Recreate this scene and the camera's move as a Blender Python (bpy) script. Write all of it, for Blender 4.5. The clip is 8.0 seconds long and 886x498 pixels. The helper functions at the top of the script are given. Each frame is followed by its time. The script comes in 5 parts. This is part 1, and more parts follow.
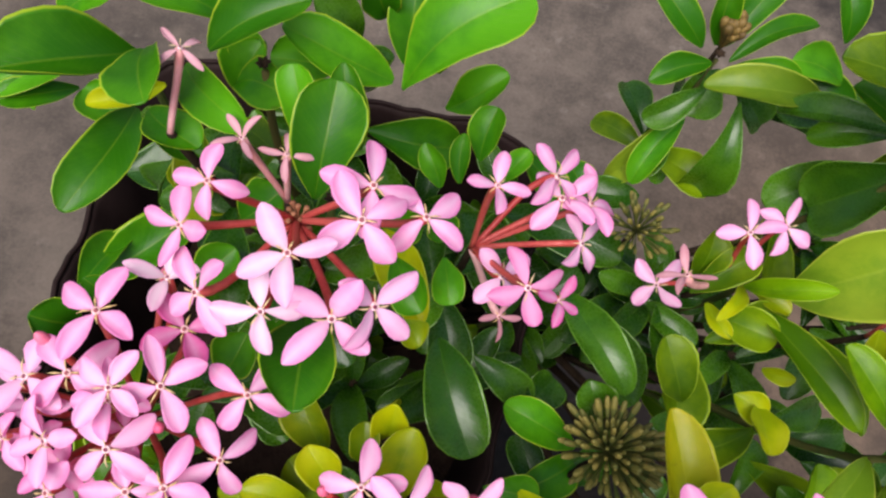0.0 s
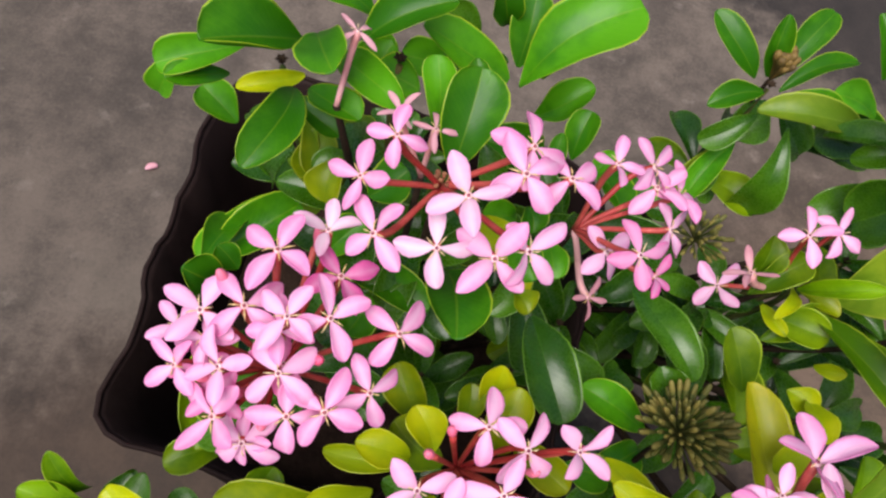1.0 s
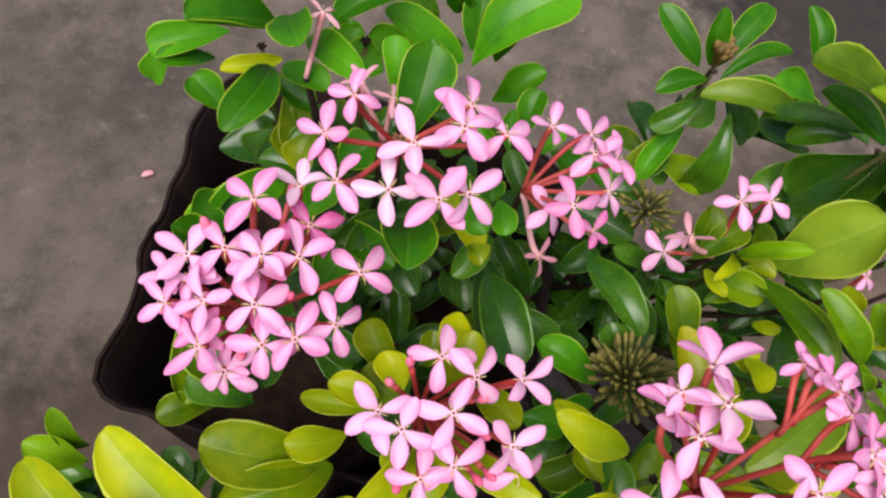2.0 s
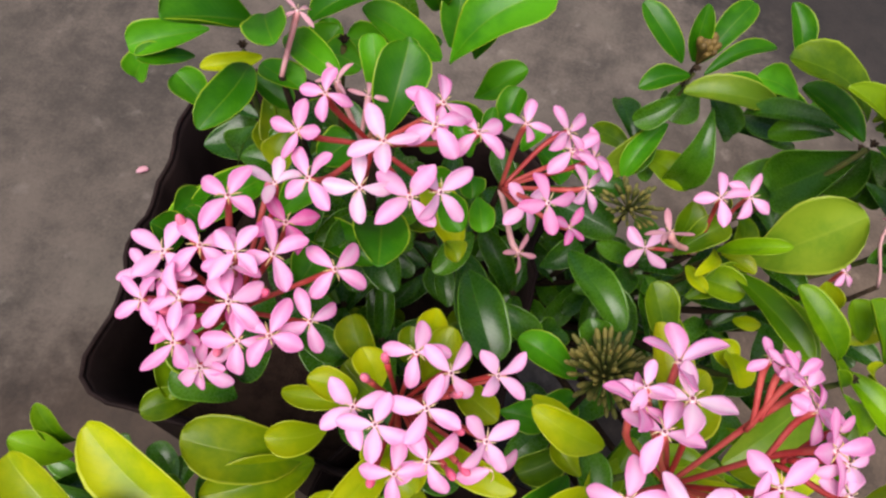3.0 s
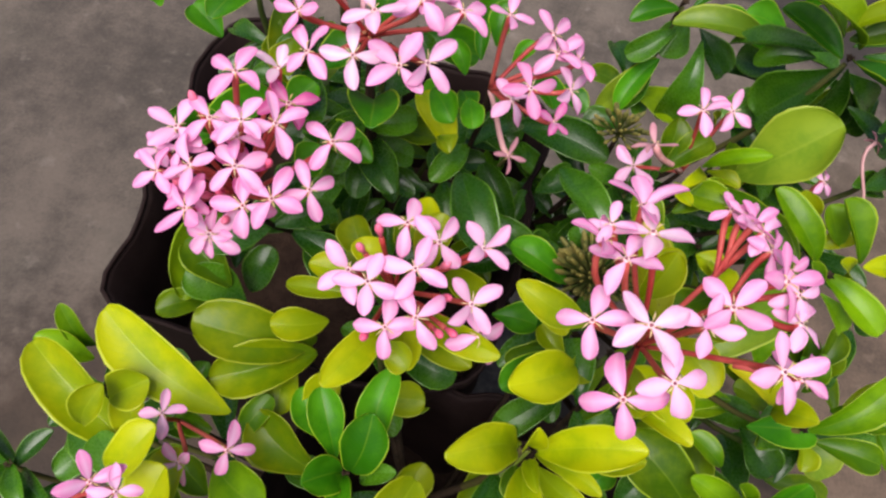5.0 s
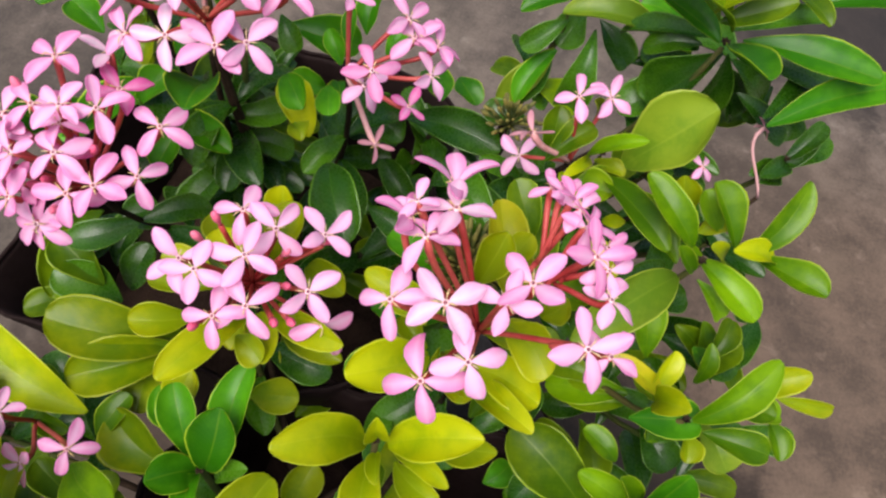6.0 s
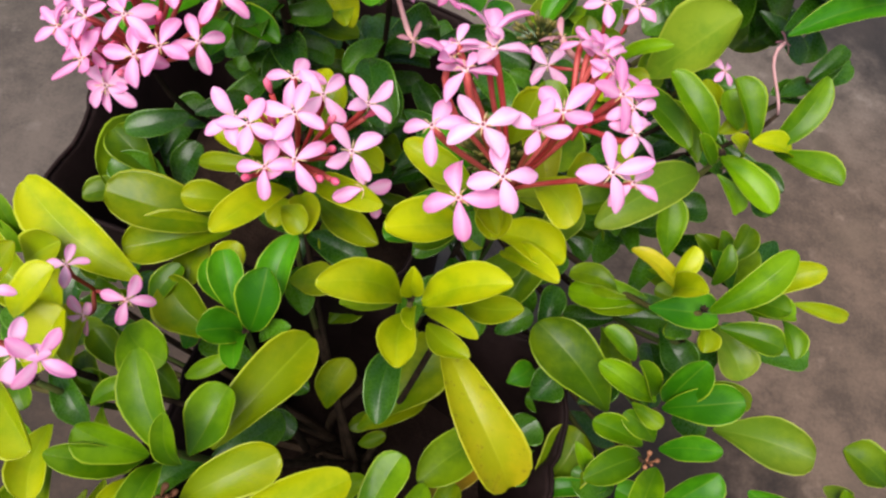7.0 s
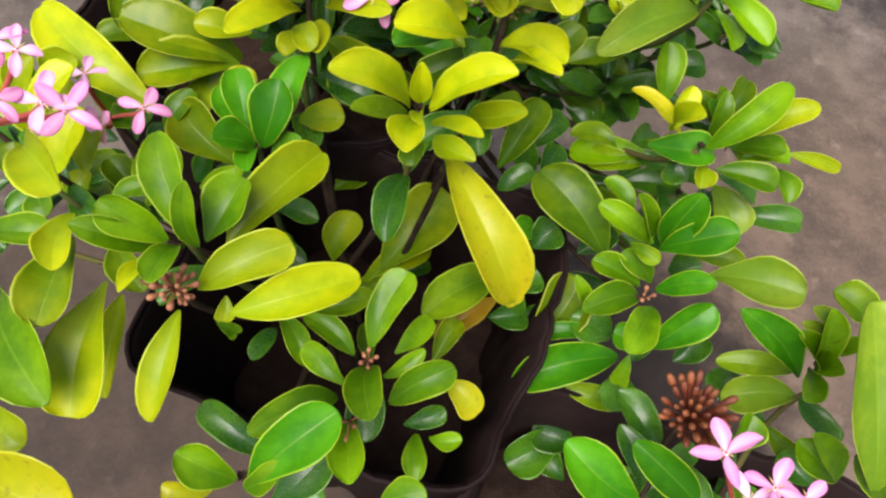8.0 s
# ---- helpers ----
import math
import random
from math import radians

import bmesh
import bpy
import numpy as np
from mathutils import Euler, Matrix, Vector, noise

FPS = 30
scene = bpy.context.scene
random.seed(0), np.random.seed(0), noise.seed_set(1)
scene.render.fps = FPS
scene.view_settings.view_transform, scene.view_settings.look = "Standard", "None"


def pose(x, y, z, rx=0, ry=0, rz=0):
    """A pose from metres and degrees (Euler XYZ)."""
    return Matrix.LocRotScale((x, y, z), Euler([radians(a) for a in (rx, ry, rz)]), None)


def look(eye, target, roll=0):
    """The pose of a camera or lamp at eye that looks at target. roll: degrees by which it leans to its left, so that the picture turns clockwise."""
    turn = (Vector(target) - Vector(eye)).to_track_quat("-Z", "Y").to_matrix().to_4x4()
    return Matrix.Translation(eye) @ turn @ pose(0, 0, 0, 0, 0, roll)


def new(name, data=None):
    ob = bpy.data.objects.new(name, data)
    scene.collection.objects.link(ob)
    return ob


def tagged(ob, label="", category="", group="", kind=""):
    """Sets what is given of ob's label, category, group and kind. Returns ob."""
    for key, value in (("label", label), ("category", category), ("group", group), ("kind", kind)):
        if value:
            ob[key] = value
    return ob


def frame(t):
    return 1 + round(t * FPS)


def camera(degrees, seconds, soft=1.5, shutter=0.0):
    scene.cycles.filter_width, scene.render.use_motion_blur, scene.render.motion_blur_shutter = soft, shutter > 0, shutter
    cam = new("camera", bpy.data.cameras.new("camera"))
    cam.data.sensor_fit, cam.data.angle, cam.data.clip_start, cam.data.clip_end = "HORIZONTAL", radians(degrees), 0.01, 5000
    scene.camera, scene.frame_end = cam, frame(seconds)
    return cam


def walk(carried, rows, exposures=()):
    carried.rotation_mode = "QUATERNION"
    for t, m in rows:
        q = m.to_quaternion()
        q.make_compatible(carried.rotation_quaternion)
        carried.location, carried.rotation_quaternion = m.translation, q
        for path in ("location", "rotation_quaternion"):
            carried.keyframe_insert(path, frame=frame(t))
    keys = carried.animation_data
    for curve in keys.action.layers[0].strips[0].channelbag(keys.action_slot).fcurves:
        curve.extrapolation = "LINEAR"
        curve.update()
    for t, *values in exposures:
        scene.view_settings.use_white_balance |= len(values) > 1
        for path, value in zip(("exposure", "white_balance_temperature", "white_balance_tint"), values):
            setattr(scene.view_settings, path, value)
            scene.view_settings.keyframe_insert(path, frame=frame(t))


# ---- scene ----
cam = camera(64.09, 8.0, soft=2.4)
PATH = [
    (0, (0.00285, 0.08737, 0.74443), (0.01296, 0.45384, -0.18595), 14.026),
    (0.5, (-0.02144, 0.06599, 0.74239), (-0.00178, 0.46837, -0.17287), 16.221),
    (1, (-0.03227, 0.04480, 0.75374), (-0.02121, 0.48273, -0.14521), 16.290),
    (1.5, (-0.02897, 0.02017, 0.76069), (-0.01968, 0.47265, -0.13104), 15.518),
    (2, (-0.01305, 0.01439, 0.77221), (-0.00656, 0.47762, -0.11400), 15.026),
    (2.2, (-0.00554, 0.01489, 0.77553), (0.00105, 0.48215, -0.10856), 14.910),
    (3.3, (-0.00299, 0.01604, 0.77557), (0.00016, 0.46994, -0.11548), 14.710),
    (3.5, (0.00288, 0.01233, 0.77968), (-0.00446, 0.47107, -0.10886), 13.653),
    (4, (0.00689, -0.00490, 0.78520), (-0.00833, 0.46030, -0.09988), 13.364),
    (4.2, (0.00789, -0.01292, 0.78377), (-0.00948, 0.44831, -0.10334), 12.804),
    (5.3, (0.03325, -0.03504, 0.76709), (0.00878, 0.43164, -0.11700), 11.744),
    (5.5, (0.04790, -0.03488, 0.76485), (0.02547, 0.43362, -0.11833), 12.152),
    (6, (0.07631, -0.02570, 0.76675), (0.05560, 0.45587, -0.10942), 11.249),
    (6.5, (0.07428, -0.04110, 0.76282), (0.03265, 0.43567, -0.11522), 9.543),
    (7, (0.08458, -0.08010, 0.75850), (0.03536, 0.39484, -0.12014), 9.372),
    (7.5, (0.08881, -0.11748, 0.74756), (0.04323, 0.35274, -0.13381), 9.936),
    (8, (0.09965, -0.14760, 0.73445), (0.06110, 0.30514, -0.15636), 10.572),
]
walk(cam, [(t, look(eye, target, roll)) for t, eye, target, roll in PATH], [(0.0, 0.45), (2.0, 0.4), (4.0, 0.4), (5.0, 0.44), (6.0, 0.46), (6.5, 0.50), (7.0, 0.54), (7.5, 0.62), (8.0, 0.92)])

# ---- light ----
world = bpy.data.worlds.new("sky")
scene.world = world
world.use_nodes = True
sky = world.node_tree.nodes.new("ShaderNodeTexSky")
sky.sky_type, sky.sun_disc = "NISHITA", False
sky.sun_elevation, sky.sun_rotation = radians(65.7), radians(199.4)
sky.dust_density, sky.air_density = 4.0, 1.0
world.node_tree.links.new(sky.outputs[0], world.node_tree.nodes["Background"].inputs[0])
world.node_tree.nodes["Background"].inputs[1].default_value = 0.10
sun = new("sun", bpy.data.lights.new("sun", "SUN"))
sun.data.energy, sun.data.angle, sun.data.color = 3.45, radians(45), (1.0, 0.945, 0.945)
sun.matrix_world = look((-0.6, -1.7, 4.0), (0, 0, 0))


# ---- materials ----
def material(name):
    m = bpy.data.materials.new(name)
    m.use_nodes = True
    nt = m.node_tree
    return m, nt, nt.nodes["Principled BSDF"]


def node(nt, kind, **values):
    n = nt.nodes.new(kind)
    for key, value in values.items():
        n.inputs[key.replace("_", " ")].default_value = value
    return n


def maths(nt, op, a, b=None, clamp=False):
    n = nt.nodes.new("ShaderNodeMath")
    n.operation, n.use_clamp = op, clamp
    for i, v in enumerate((a, b)):
        if v is None:
            continue
        if isinstance(v, (int, float)):
            n.inputs[i].default_value = v
        else:
            nt.links.new(v, n.inputs[i])
    return n.outputs[0]


def mixed(nt, fac, a, b, mode="MIX"):
    n = nt.nodes.new("ShaderNodeMix")
    n.data_type, n.blend_type = "RGBA", mode
    for i, v in ((0, fac), (6, a), (7, b)):
        if isinstance(v, (int, float)):
            n.inputs[i].default_value = v
        elif isinstance(v, tuple):
            n.inputs[i].default_value = (*v, 1)
        else:
            nt.links.new(v, n.inputs[i])
    return n.outputs[2]


def noise_of(nt, scale, detail=4.0, rough=0.6):
    tc = nt.nodes.new("ShaderNodeTexCoord")
    n = node(nt, "ShaderNodeTexNoise", Scale=scale, Detail=detail, Roughness=rough)
    nt.links.new(tc.outputs["Object"], n.inputs["Vector"])
    return n.outputs[0]


def stepped(nt, v, low, high):
    n = nt.nodes.new("ShaderNodeMapRange")
    n.interpolation_type = "SMOOTHSTEP"
    nt.links.new(v, n.inputs[0])
    n.inputs[1].default_value, n.inputs[2].default_value = low, high
    return n.outputs[0]


def bumped(nt, bsdf, height, strength, distance):
    b = node(nt, "ShaderNodeBump", Strength=strength, Distance=distance)
    nt.links.new(height, b.inputs["Height"])
    nt.links.new(b.outputs[0], bsdf.inputs["Normal"])


def leaf_material(name, main, second, rim, gloss=0.30, see=0.46, shine=0.36, worn=0.0):
    m, nt, bsdf = material(name)
    uv = nt.nodes.new("ShaderNodeUVMap")
    sep = nt.nodes.new("ShaderNodeSeparateXYZ")
    nt.links.new(uv.outputs[0], sep.inputs[0])
    across = maths(nt, "ABSOLUTE", maths(nt, "SUBTRACT", sep.outputs[0], 0.5))
    info = nt.nodes.new("ShaderNodeObjectInfo")
    large, fine = noise_of(nt, 55.0, 3.0), noise_of(nt, 900.0, 2.0)
    patch = maths(nt, "ADD", maths(nt, "MULTIPLY", large, 0.9), maths(nt, "MULTIPLY", maths(nt, "SUBTRACT", info.outputs["Random"], 0.5), 0.42))
    patch = maths(nt, "ADD", patch, maths(nt, "ADD", maths(nt, "MULTIPLY", maths(nt, "SUBTRACT", sep.outputs[1], 0.55), 0.45), maths(nt, "MULTIPLY", maths(nt, "SUBTRACT", across, 0.25), 0.5)))
    blotch = maths(nt, "SUBTRACT", noise_of(nt, 150.0, 4.0, 0.65), 0.5)
    patch = maths(nt, "ADD", patch, maths(nt, "MULTIPLY", blotch, 0.7))
    colour = mixed(nt, stepped(nt, patch, 0.15, 0.85), main, second)
    shade = nt.nodes.new("ShaderNodeHueSaturation")
    nt.links.new(colour, shade.inputs["Color"])
    nt.links.new(maths(nt, "ADD", 0.8, maths(nt, "MULTIPLY", info.outputs["Random"], 0.4)), shade.inputs["Value"])
    # side veins run forward from the midrib
    run = maths(nt, "SUBTRACT", maths(nt, "MULTIPLY", sep.outputs[1], 15.0), maths(nt, "MULTIPLY", across, 9.0))
    vein = stepped(nt, maths(nt, "ABSOLUTE", maths(nt, "SUBTRACT", maths(nt, "FRACT", run), 0.5)), 0.44, 0.5)
    rib = maths(nt, "SUBTRACT", 1.0, stepped(nt, across, 0.008, 0.03))
    colour = mixed(nt, maths(nt, "MULTIPLY", vein, 0.06), shade.outputs[0], rim)
    colour = mixed(nt, maths(nt, "MULTIPLY", rib, 0.15), colour, rim)
    # pale margin, with the light its curled edge catches painted in
    colour = mixed(nt, maths(nt, "MULTIPLY", stepped(nt, across, 0.470, 0.488), 0.95), colour, rim)
    spots = stepped(nt, noise_of(nt, 210.0, 3.0, 0.7), 0.71 - worn, 0.80 - worn)
    colour = mixed(nt, maths(nt, "MULTIPLY", spots, 0.35), colour, (0.16, 0.09, 0.02))
    nt.links.new(colour, bsdf.inputs["Base Color"])
    bsdf.inputs["Specular IOR Level"].default_value = shine
    nt.links.new(maths(nt, "ADD", gloss - 0.08, maths(nt, "MULTIPLY", fine, 0.2)), bsdf.inputs["Roughness"])
    relief = maths(nt, "ADD", maths(nt, "MULTIPLY", maths(nt, "ADD", maths(nt, "MULTIPLY", vein, 0.3), maths(nt, "MULTIPLY", rib, 0.4)), -0.5), maths(nt, "ADD", large, maths(nt, "MULTIPLY", fine, 0.25)))
    bumped(nt, bsdf, relief, 0.35, 0.0006)
    thin = node(nt, "ShaderNodeBsdfTranslucent")
    nt.links.new(colour, thin.inputs[0])
    both = nt.nodes.new("ShaderNodeMixShader")
    both.inputs[0].default_value = see
    nt.links.new(bsdf.outputs[0], both.inputs[1])
    nt.links.new(thin.outputs[0], both.inputs[2])
    nt.links.new(both.outputs[0], nt.nodes["Material Output"].inputs[0])
    return m


RIM = (0.58, 0.66, 0.04)
LIME = leaf_material("lime_leaf", (0.29, 0.405, 0.002), (0.50, 0.54, 0.002), RIM, worn=0.02)
FRESH = leaf_material("fresh_leaf", (0.080, 0.215, 0.001), (0.205, 0.385, 0.002), (0.44, 0.58, 0.03))
VIVID = leaf_material("vivid_leaf", (0.036, 0.200, 0.003), (0.098, 0.350, 0.005), (0.42, 0.58, 0.03))
GREEN = leaf_material("green_leaf", (0.070, 0.165, 0.002), (0.200, 0.320, 0.003), (0.40, 0.55, 0.03))
DARK = leaf_material("dark_leaf", (0.018, 0.075, 0.003), (0.055, 0.152, 0.005), (0.10, 0.22, 0.014), 0.26, 0.18, 0.48)
OLIVE = leaf_material("olive_leaf", (0.125, 0.235, 0.002), (0.30, 0.37, 0.002), (0.40, 0.46, 0.02))
YELLOW = leaf_material("yellow_leaf", (0.42, 0.45, 0.005), (0.60, 0.53, 0.010), (0.58, 0.60, 0.03), worn=0.12)
PALE = leaf_material("pale_leaf", (0.16, 0.30, 0.014), (0.30, 0.42, 0.025), (0.48, 0.58, 0.06), 0.3)
BROWN = leaf_material("withered_leaf", (0.34, 0.20, 0.01), (0.42, 0.30, 0.02), (0.44, 0.36, 0.03))


def petal_material(name, inner, outer, see=0.45):
    m, nt, bsdf = material(name)
    uv = nt.nodes.new("ShaderNodeUVMap")
    sep = nt.nodes.new("ShaderNodeSeparateXYZ")
    nt.links.new(uv.outputs[0], sep.inputs[0])
    across = maths(nt, "ABSOLUTE", maths(nt, "SUBTRACT", sep.outputs[0], 0.5))
    info = nt.nodes.new("ShaderNodeObjectInfo")
    grow = maths(nt, "ADD", maths(nt, "MULTIPLY", across, 1.3), maths(nt, "MULTIPLY", sep.outputs[1], 0.45))
    grow = maths(nt, "ADD", grow, maths(nt, "MULTIPLY", maths(nt, "SUBTRACT", info.outputs["Random"], 0.5), 0.5))
    grow = maths(nt, "ADD", grow, maths(nt, "MULTIPLY", maths(nt, "SUBTRACT", noise_of(nt, 2.5), 0.5), 0.7))
    colour = mixed(nt, stepped(nt, grow, 0.1, 1.15), inner, outer)
    streak = stepped(nt, maths(nt, "ABSOLUTE", maths(nt, "SUBTRACT", maths(nt, "FRACT", maths(nt, "MULTIPLY", sep.outputs[0], 7.0)), 0.5)), 0.38, 0.5)
    colour = mixed(nt, maths(nt, "MULTIPLY", streak, 0.07), colour, outer)
    nt.links.new(colour, bsdf.inputs["Base Color"])
    bsdf.inputs["Roughness"].default_value = 0.5
    bsdf.inputs["Specular IOR Level"].default_value = 0.3
    bumped(nt, bsdf, streak, 0.08, 0.0003)
    thin = node(nt, "ShaderNodeBsdfTranslucent")
    nt.links.new(colour, thin.inputs[0])
    both = nt.nodes.new("ShaderNodeMixShader")
    both.inputs[0].default_value = see
    nt.links.new(bsdf.outputs[0], both.inputs[1])
    nt.links.new(thin.outputs[0], both.inputs[2])
    nt.links.new(both.outputs[0], nt.nodes["Material Output"].inputs[0])
    return m


PINK = petal_material("pink_petal", (0.93, 0.62, 0.82), (0.85, 0.31, 0.60))
WHITE = petal_material("faded_petal", (0.91, 0.73, 0.83), (0.86, 0.44, 0.67))
DEEP = petal_material("deep_pink_petal", (0.84, 0.42, 0.66), (0.76, 0.13, 0.42))
DULL = petal_material("wilted_petal", (0.80, 0.48, 0.54), (0.66, 0.30, 0.36))


def plain(name, first, second, scale, rough, bump=0.3, depth=0.001, shine=0.4):
    m, nt, bsdf = material(name)
    info = nt.nodes.new("ShaderNodeObjectInfo")
    n, fine = noise_of(nt, scale), noise_of(nt, scale * 9)
    both = maths(nt, "ADD", maths(nt, "MULTIPLY", n, 0.7), maths(nt, "MULTIPLY", fine, 0.3))
    both = maths(nt, "ADD", both, maths(nt, "MULTIPLY", maths(nt, "SUBTRACT", info.outputs["Random"], 0.5), 0.3))
    nt.links.new(mixed(nt, stepped(nt, both, 0.32, 0.68), first, second), bsdf.inputs["Base Color"])
    bsdf.inputs["Roughness"].default_value = rough
    bsdf.inputs["Specular IOR Level"].default_value = shine
    bumped(nt, bsdf, both, bump, depth)
    return m


STAMEN = plain("cream_stamen", (0.66, 0.50, 0.30), (0.58, 0.40, 0.16), 300, 0.6)
THROAT = plain("dark_throat", (0.16, 0.03, 0.07), (0.28, 0.07, 0.08), 300, 0.7)
EYE = plain("pale_eye", (0.86, 0.62, 0.66), (0.80, 0.50, 0.52), 300, 0.6)
TUBE = plain("red_pedicel", (0.34, 0.028, 0.028), (0.47, 0.085, 0.070), 120, 0.45)
PALE_TUBE = plain("pale_pedicel", (0.54, 0.22, 0.22), (0.67, 0.37, 0.37), 120, 0.45)
BUD_PINK = plain("pink_bud", (0.70, 0.09, 0.20), (0.78, 0.20, 0.30), 200, 0.45)
BUD_RUST = plain("rust_bud", (0.07, 0.012, 0.006), (0.16, 0.035, 0.014), 200, 0.5)
BUD_OLIVE = plain("olive_bud", (0.030, 0.050, 0.006), (0.10, 0.105, 0.020), 200, 0.6)
BUD_OLIVE_TIP = plain("tan_bud_tip", (0.080, 0.085, 0.014), (0.20, 0.165, 0.034), 200, 0.6)
BUD_RUST_TIP = plain("rust_bud_tip", (0.10, 0.024, 0.009), (0.22, 0.068, 0.020), 200, 0.5)
BUD_OCHRE = plain("ochre_bud", (0.085, 0.052, 0.012), (0.19, 0.12, 0.028), 200, 0.6)
BUD_BROWN = plain("brown_bud", (0.19, 0.065, 0.03), (0.34, 0.145, 0.07), 200, 0.6)
STEM = plain("green_stem", (0.04, 0.06, 0.012), (0.08, 0.07, 0.02), 150, 0.7, shine=0.12)
BARK = plain("brown_bark", (0.016, 0.011, 0.007), (0.045, 0.030, 0.019), 160, 0.9, 0.6, shine=0.06)
PLASTIC = plain("black_plastic", (0.012, 0.007, 0.0065), (0.022, 0.0135, 0.0125), 30, 0.6, 0.25, 0.003, 0.05)
SOIL = plain("dark_soil", (0.016, 0.009, 0.007), (0.038, 0.023, 0.016), 60, 0.95, 0.8, 0.006, 0.1)


def concrete_material():
    m, nt, bsdf = material("old_concrete")
    broad, mid, fine = noise_of(nt, 2.6, 5.0, 0.62), noise_of(nt, 17.0, 6.0, 0.68), noise_of(nt, 240.0, 3.0, 0.7)
    blend = maths(nt, "ADD", maths(nt, "MULTIPLY", broad, 0.40), maths(nt, "ADD", maths(nt, "MULTIPLY", mid, 0.42), maths(nt, "MULTIPLY", fine, 0.18)))
    colour = mixed(nt, stepped(nt, blend, 0.37, 0.63), (0.046, 0.036, 0.028), (0.136, 0.107, 0.084))
    colour = mixed(nt, maths(nt, "MULTIPLY", stepped(nt, noise_of(nt, 6.5, 4.0), 0.52, 0.72), 0.45), colour, (0.098, 0.082, 0.062))
    colour = mixed(nt, maths(nt, "MULTIPLY", stepped(nt, mid, 0.60, 0.80), 0.25), colour, (0.038, 0.028, 0.022))
    dots = stepped(nt, noise_of(nt, 48.0, 3.0, 0.6), 0.60, 0.72)
    colour = mixed(nt, maths(nt, "MULTIPLY", dots, 0.3), colour, (0.045, 0.032, 0.024))
    pale = stepped(nt, noise_of(nt, 29.0, 4.0, 0.6), 0.58, 0.74)
    colour = mixed(nt, maths(nt, "MULTIPLY", pale, 0.4), colour, (0.22, 0.185, 0.155))
    # patches with ragged edges multiplied into the colour; the far dark one comes first
    tc = nt.nodes.new("ShaderNodeTexCoord")
    for spot, inner, outer, depth, tint in (
        ((0.62, 1.13, 0), 0.26, 0.42, 0.95, (0.15, 0.135, 0.14)),
        # next two: plant and bag shade painted on the ground, with spilt soil
        ((0.24, 0.08, 0), 0.16, 0.30, 0.95, (0.20, 0.16, 0.13)),
        ((-0.20, -0.11, 0), 0.26, 0.42, 0.95, (0.36, 0.275, 0.205)),
        # brown dirt at right, then a broad darker patch at left
        ((0.54, 0.34, 0), 0.15, 0.52, 1.0, (1.0, 0.86, 0.74)),
        ((-0.58, 0.30, 0), 0.15, 0.60, 1.0, (0.72, 0.71, 0.70)),
    ):
        off = nt.nodes.new("ShaderNodeVectorMath")
        off.operation = "DISTANCE"
        nt.links.new(tc.outputs["Object"], off.inputs[0])
        off.inputs[1].default_value = spot
        edge = maths(nt, "ADD", off.outputs["Value"], maths(nt, "MULTIPLY", maths(nt, "SUBTRACT", mid, 0.5), 0.25))
        tint_mask = maths(nt, "SUBTRACT", 1.0, stepped(nt, edge, inner, outer))
        colour = mixed(nt, maths(nt, "MULTIPLY", tint_mask, depth), colour, tint, "MULTIPLY")
    nt.links.new(colour, bsdf.inputs["Base Color"])
    bsdf.inputs["Roughness"].default_value = 0.88
    bumped(nt, bsdf, blend, 0.5, 0.006)
    return m


CONCRETE = concrete_material()


# ---- mesh tools ----
def ready(bm, name, materials, smooth=True):
    me = bpy.data.meshes.new(name)
    bm.to_mesh(me)
    bm.free()
    for m in materials:
        me.materials.append(m)
    if smooth:
        me.shade_smooth()
    return me


def part(name, mesh, parent, label=""):
    ob = new(name, mesh)
    ob.parent = parent
    return tagged(ob, label) if label else ob


def thing(name, label, category, place=(0, 0, 0), group="", kind=""):
    ob = new(name)
    ob.location = place
    ob.empty_display_size = 0.02
    return tagged(ob, label, category, group, kind)


def frame_of(axis, up):
    axis = axis.normalized()
    side = axis.cross(up)
    if side.length < 1e-5:
        side = axis.cross(Vector((0.3, 1, 0.2)))
    side.normalize()
    return axis, side, side.cross(axis).normalized()


def tube_into(bm, points, radii, sides=7, slot=0, cap=True):
    rings = []
    for i, p in enumerate(points):
        along = points[min(i + 1, len(points) - 1)] - points[max(i - 1, 0)]
        _, side, up = frame_of(along, Vector((0.13, 0.21, 1)))
        rings.append([bm.verts.new(p + (side * math.cos(a) + up * math.sin(a)) * radii[i]) for a in (2 * math.pi * k / sides for k in range(sides))])
    for r0, r1 in zip(rings, rings[1:]):
        for k in range(sides):
            bm.faces.new((r0[k], r0[(k + 1) % sides], r1[(k + 1) % sides], r1[k])).material_index = slot
    if cap:
        bm.faces.new(rings[0][::-1]).material_index = slot
        bm.faces.new(rings[-1]).material_index = slot


def curve_points(a, b, c, d, n):
    out = []
    for i in range(n + 1):
        t = i / n
        s = 1 - t
        out.append(a * s**3 + b * (3 * s * s * t) + c * (3 * s * t * t) + d * t**3)
    return out


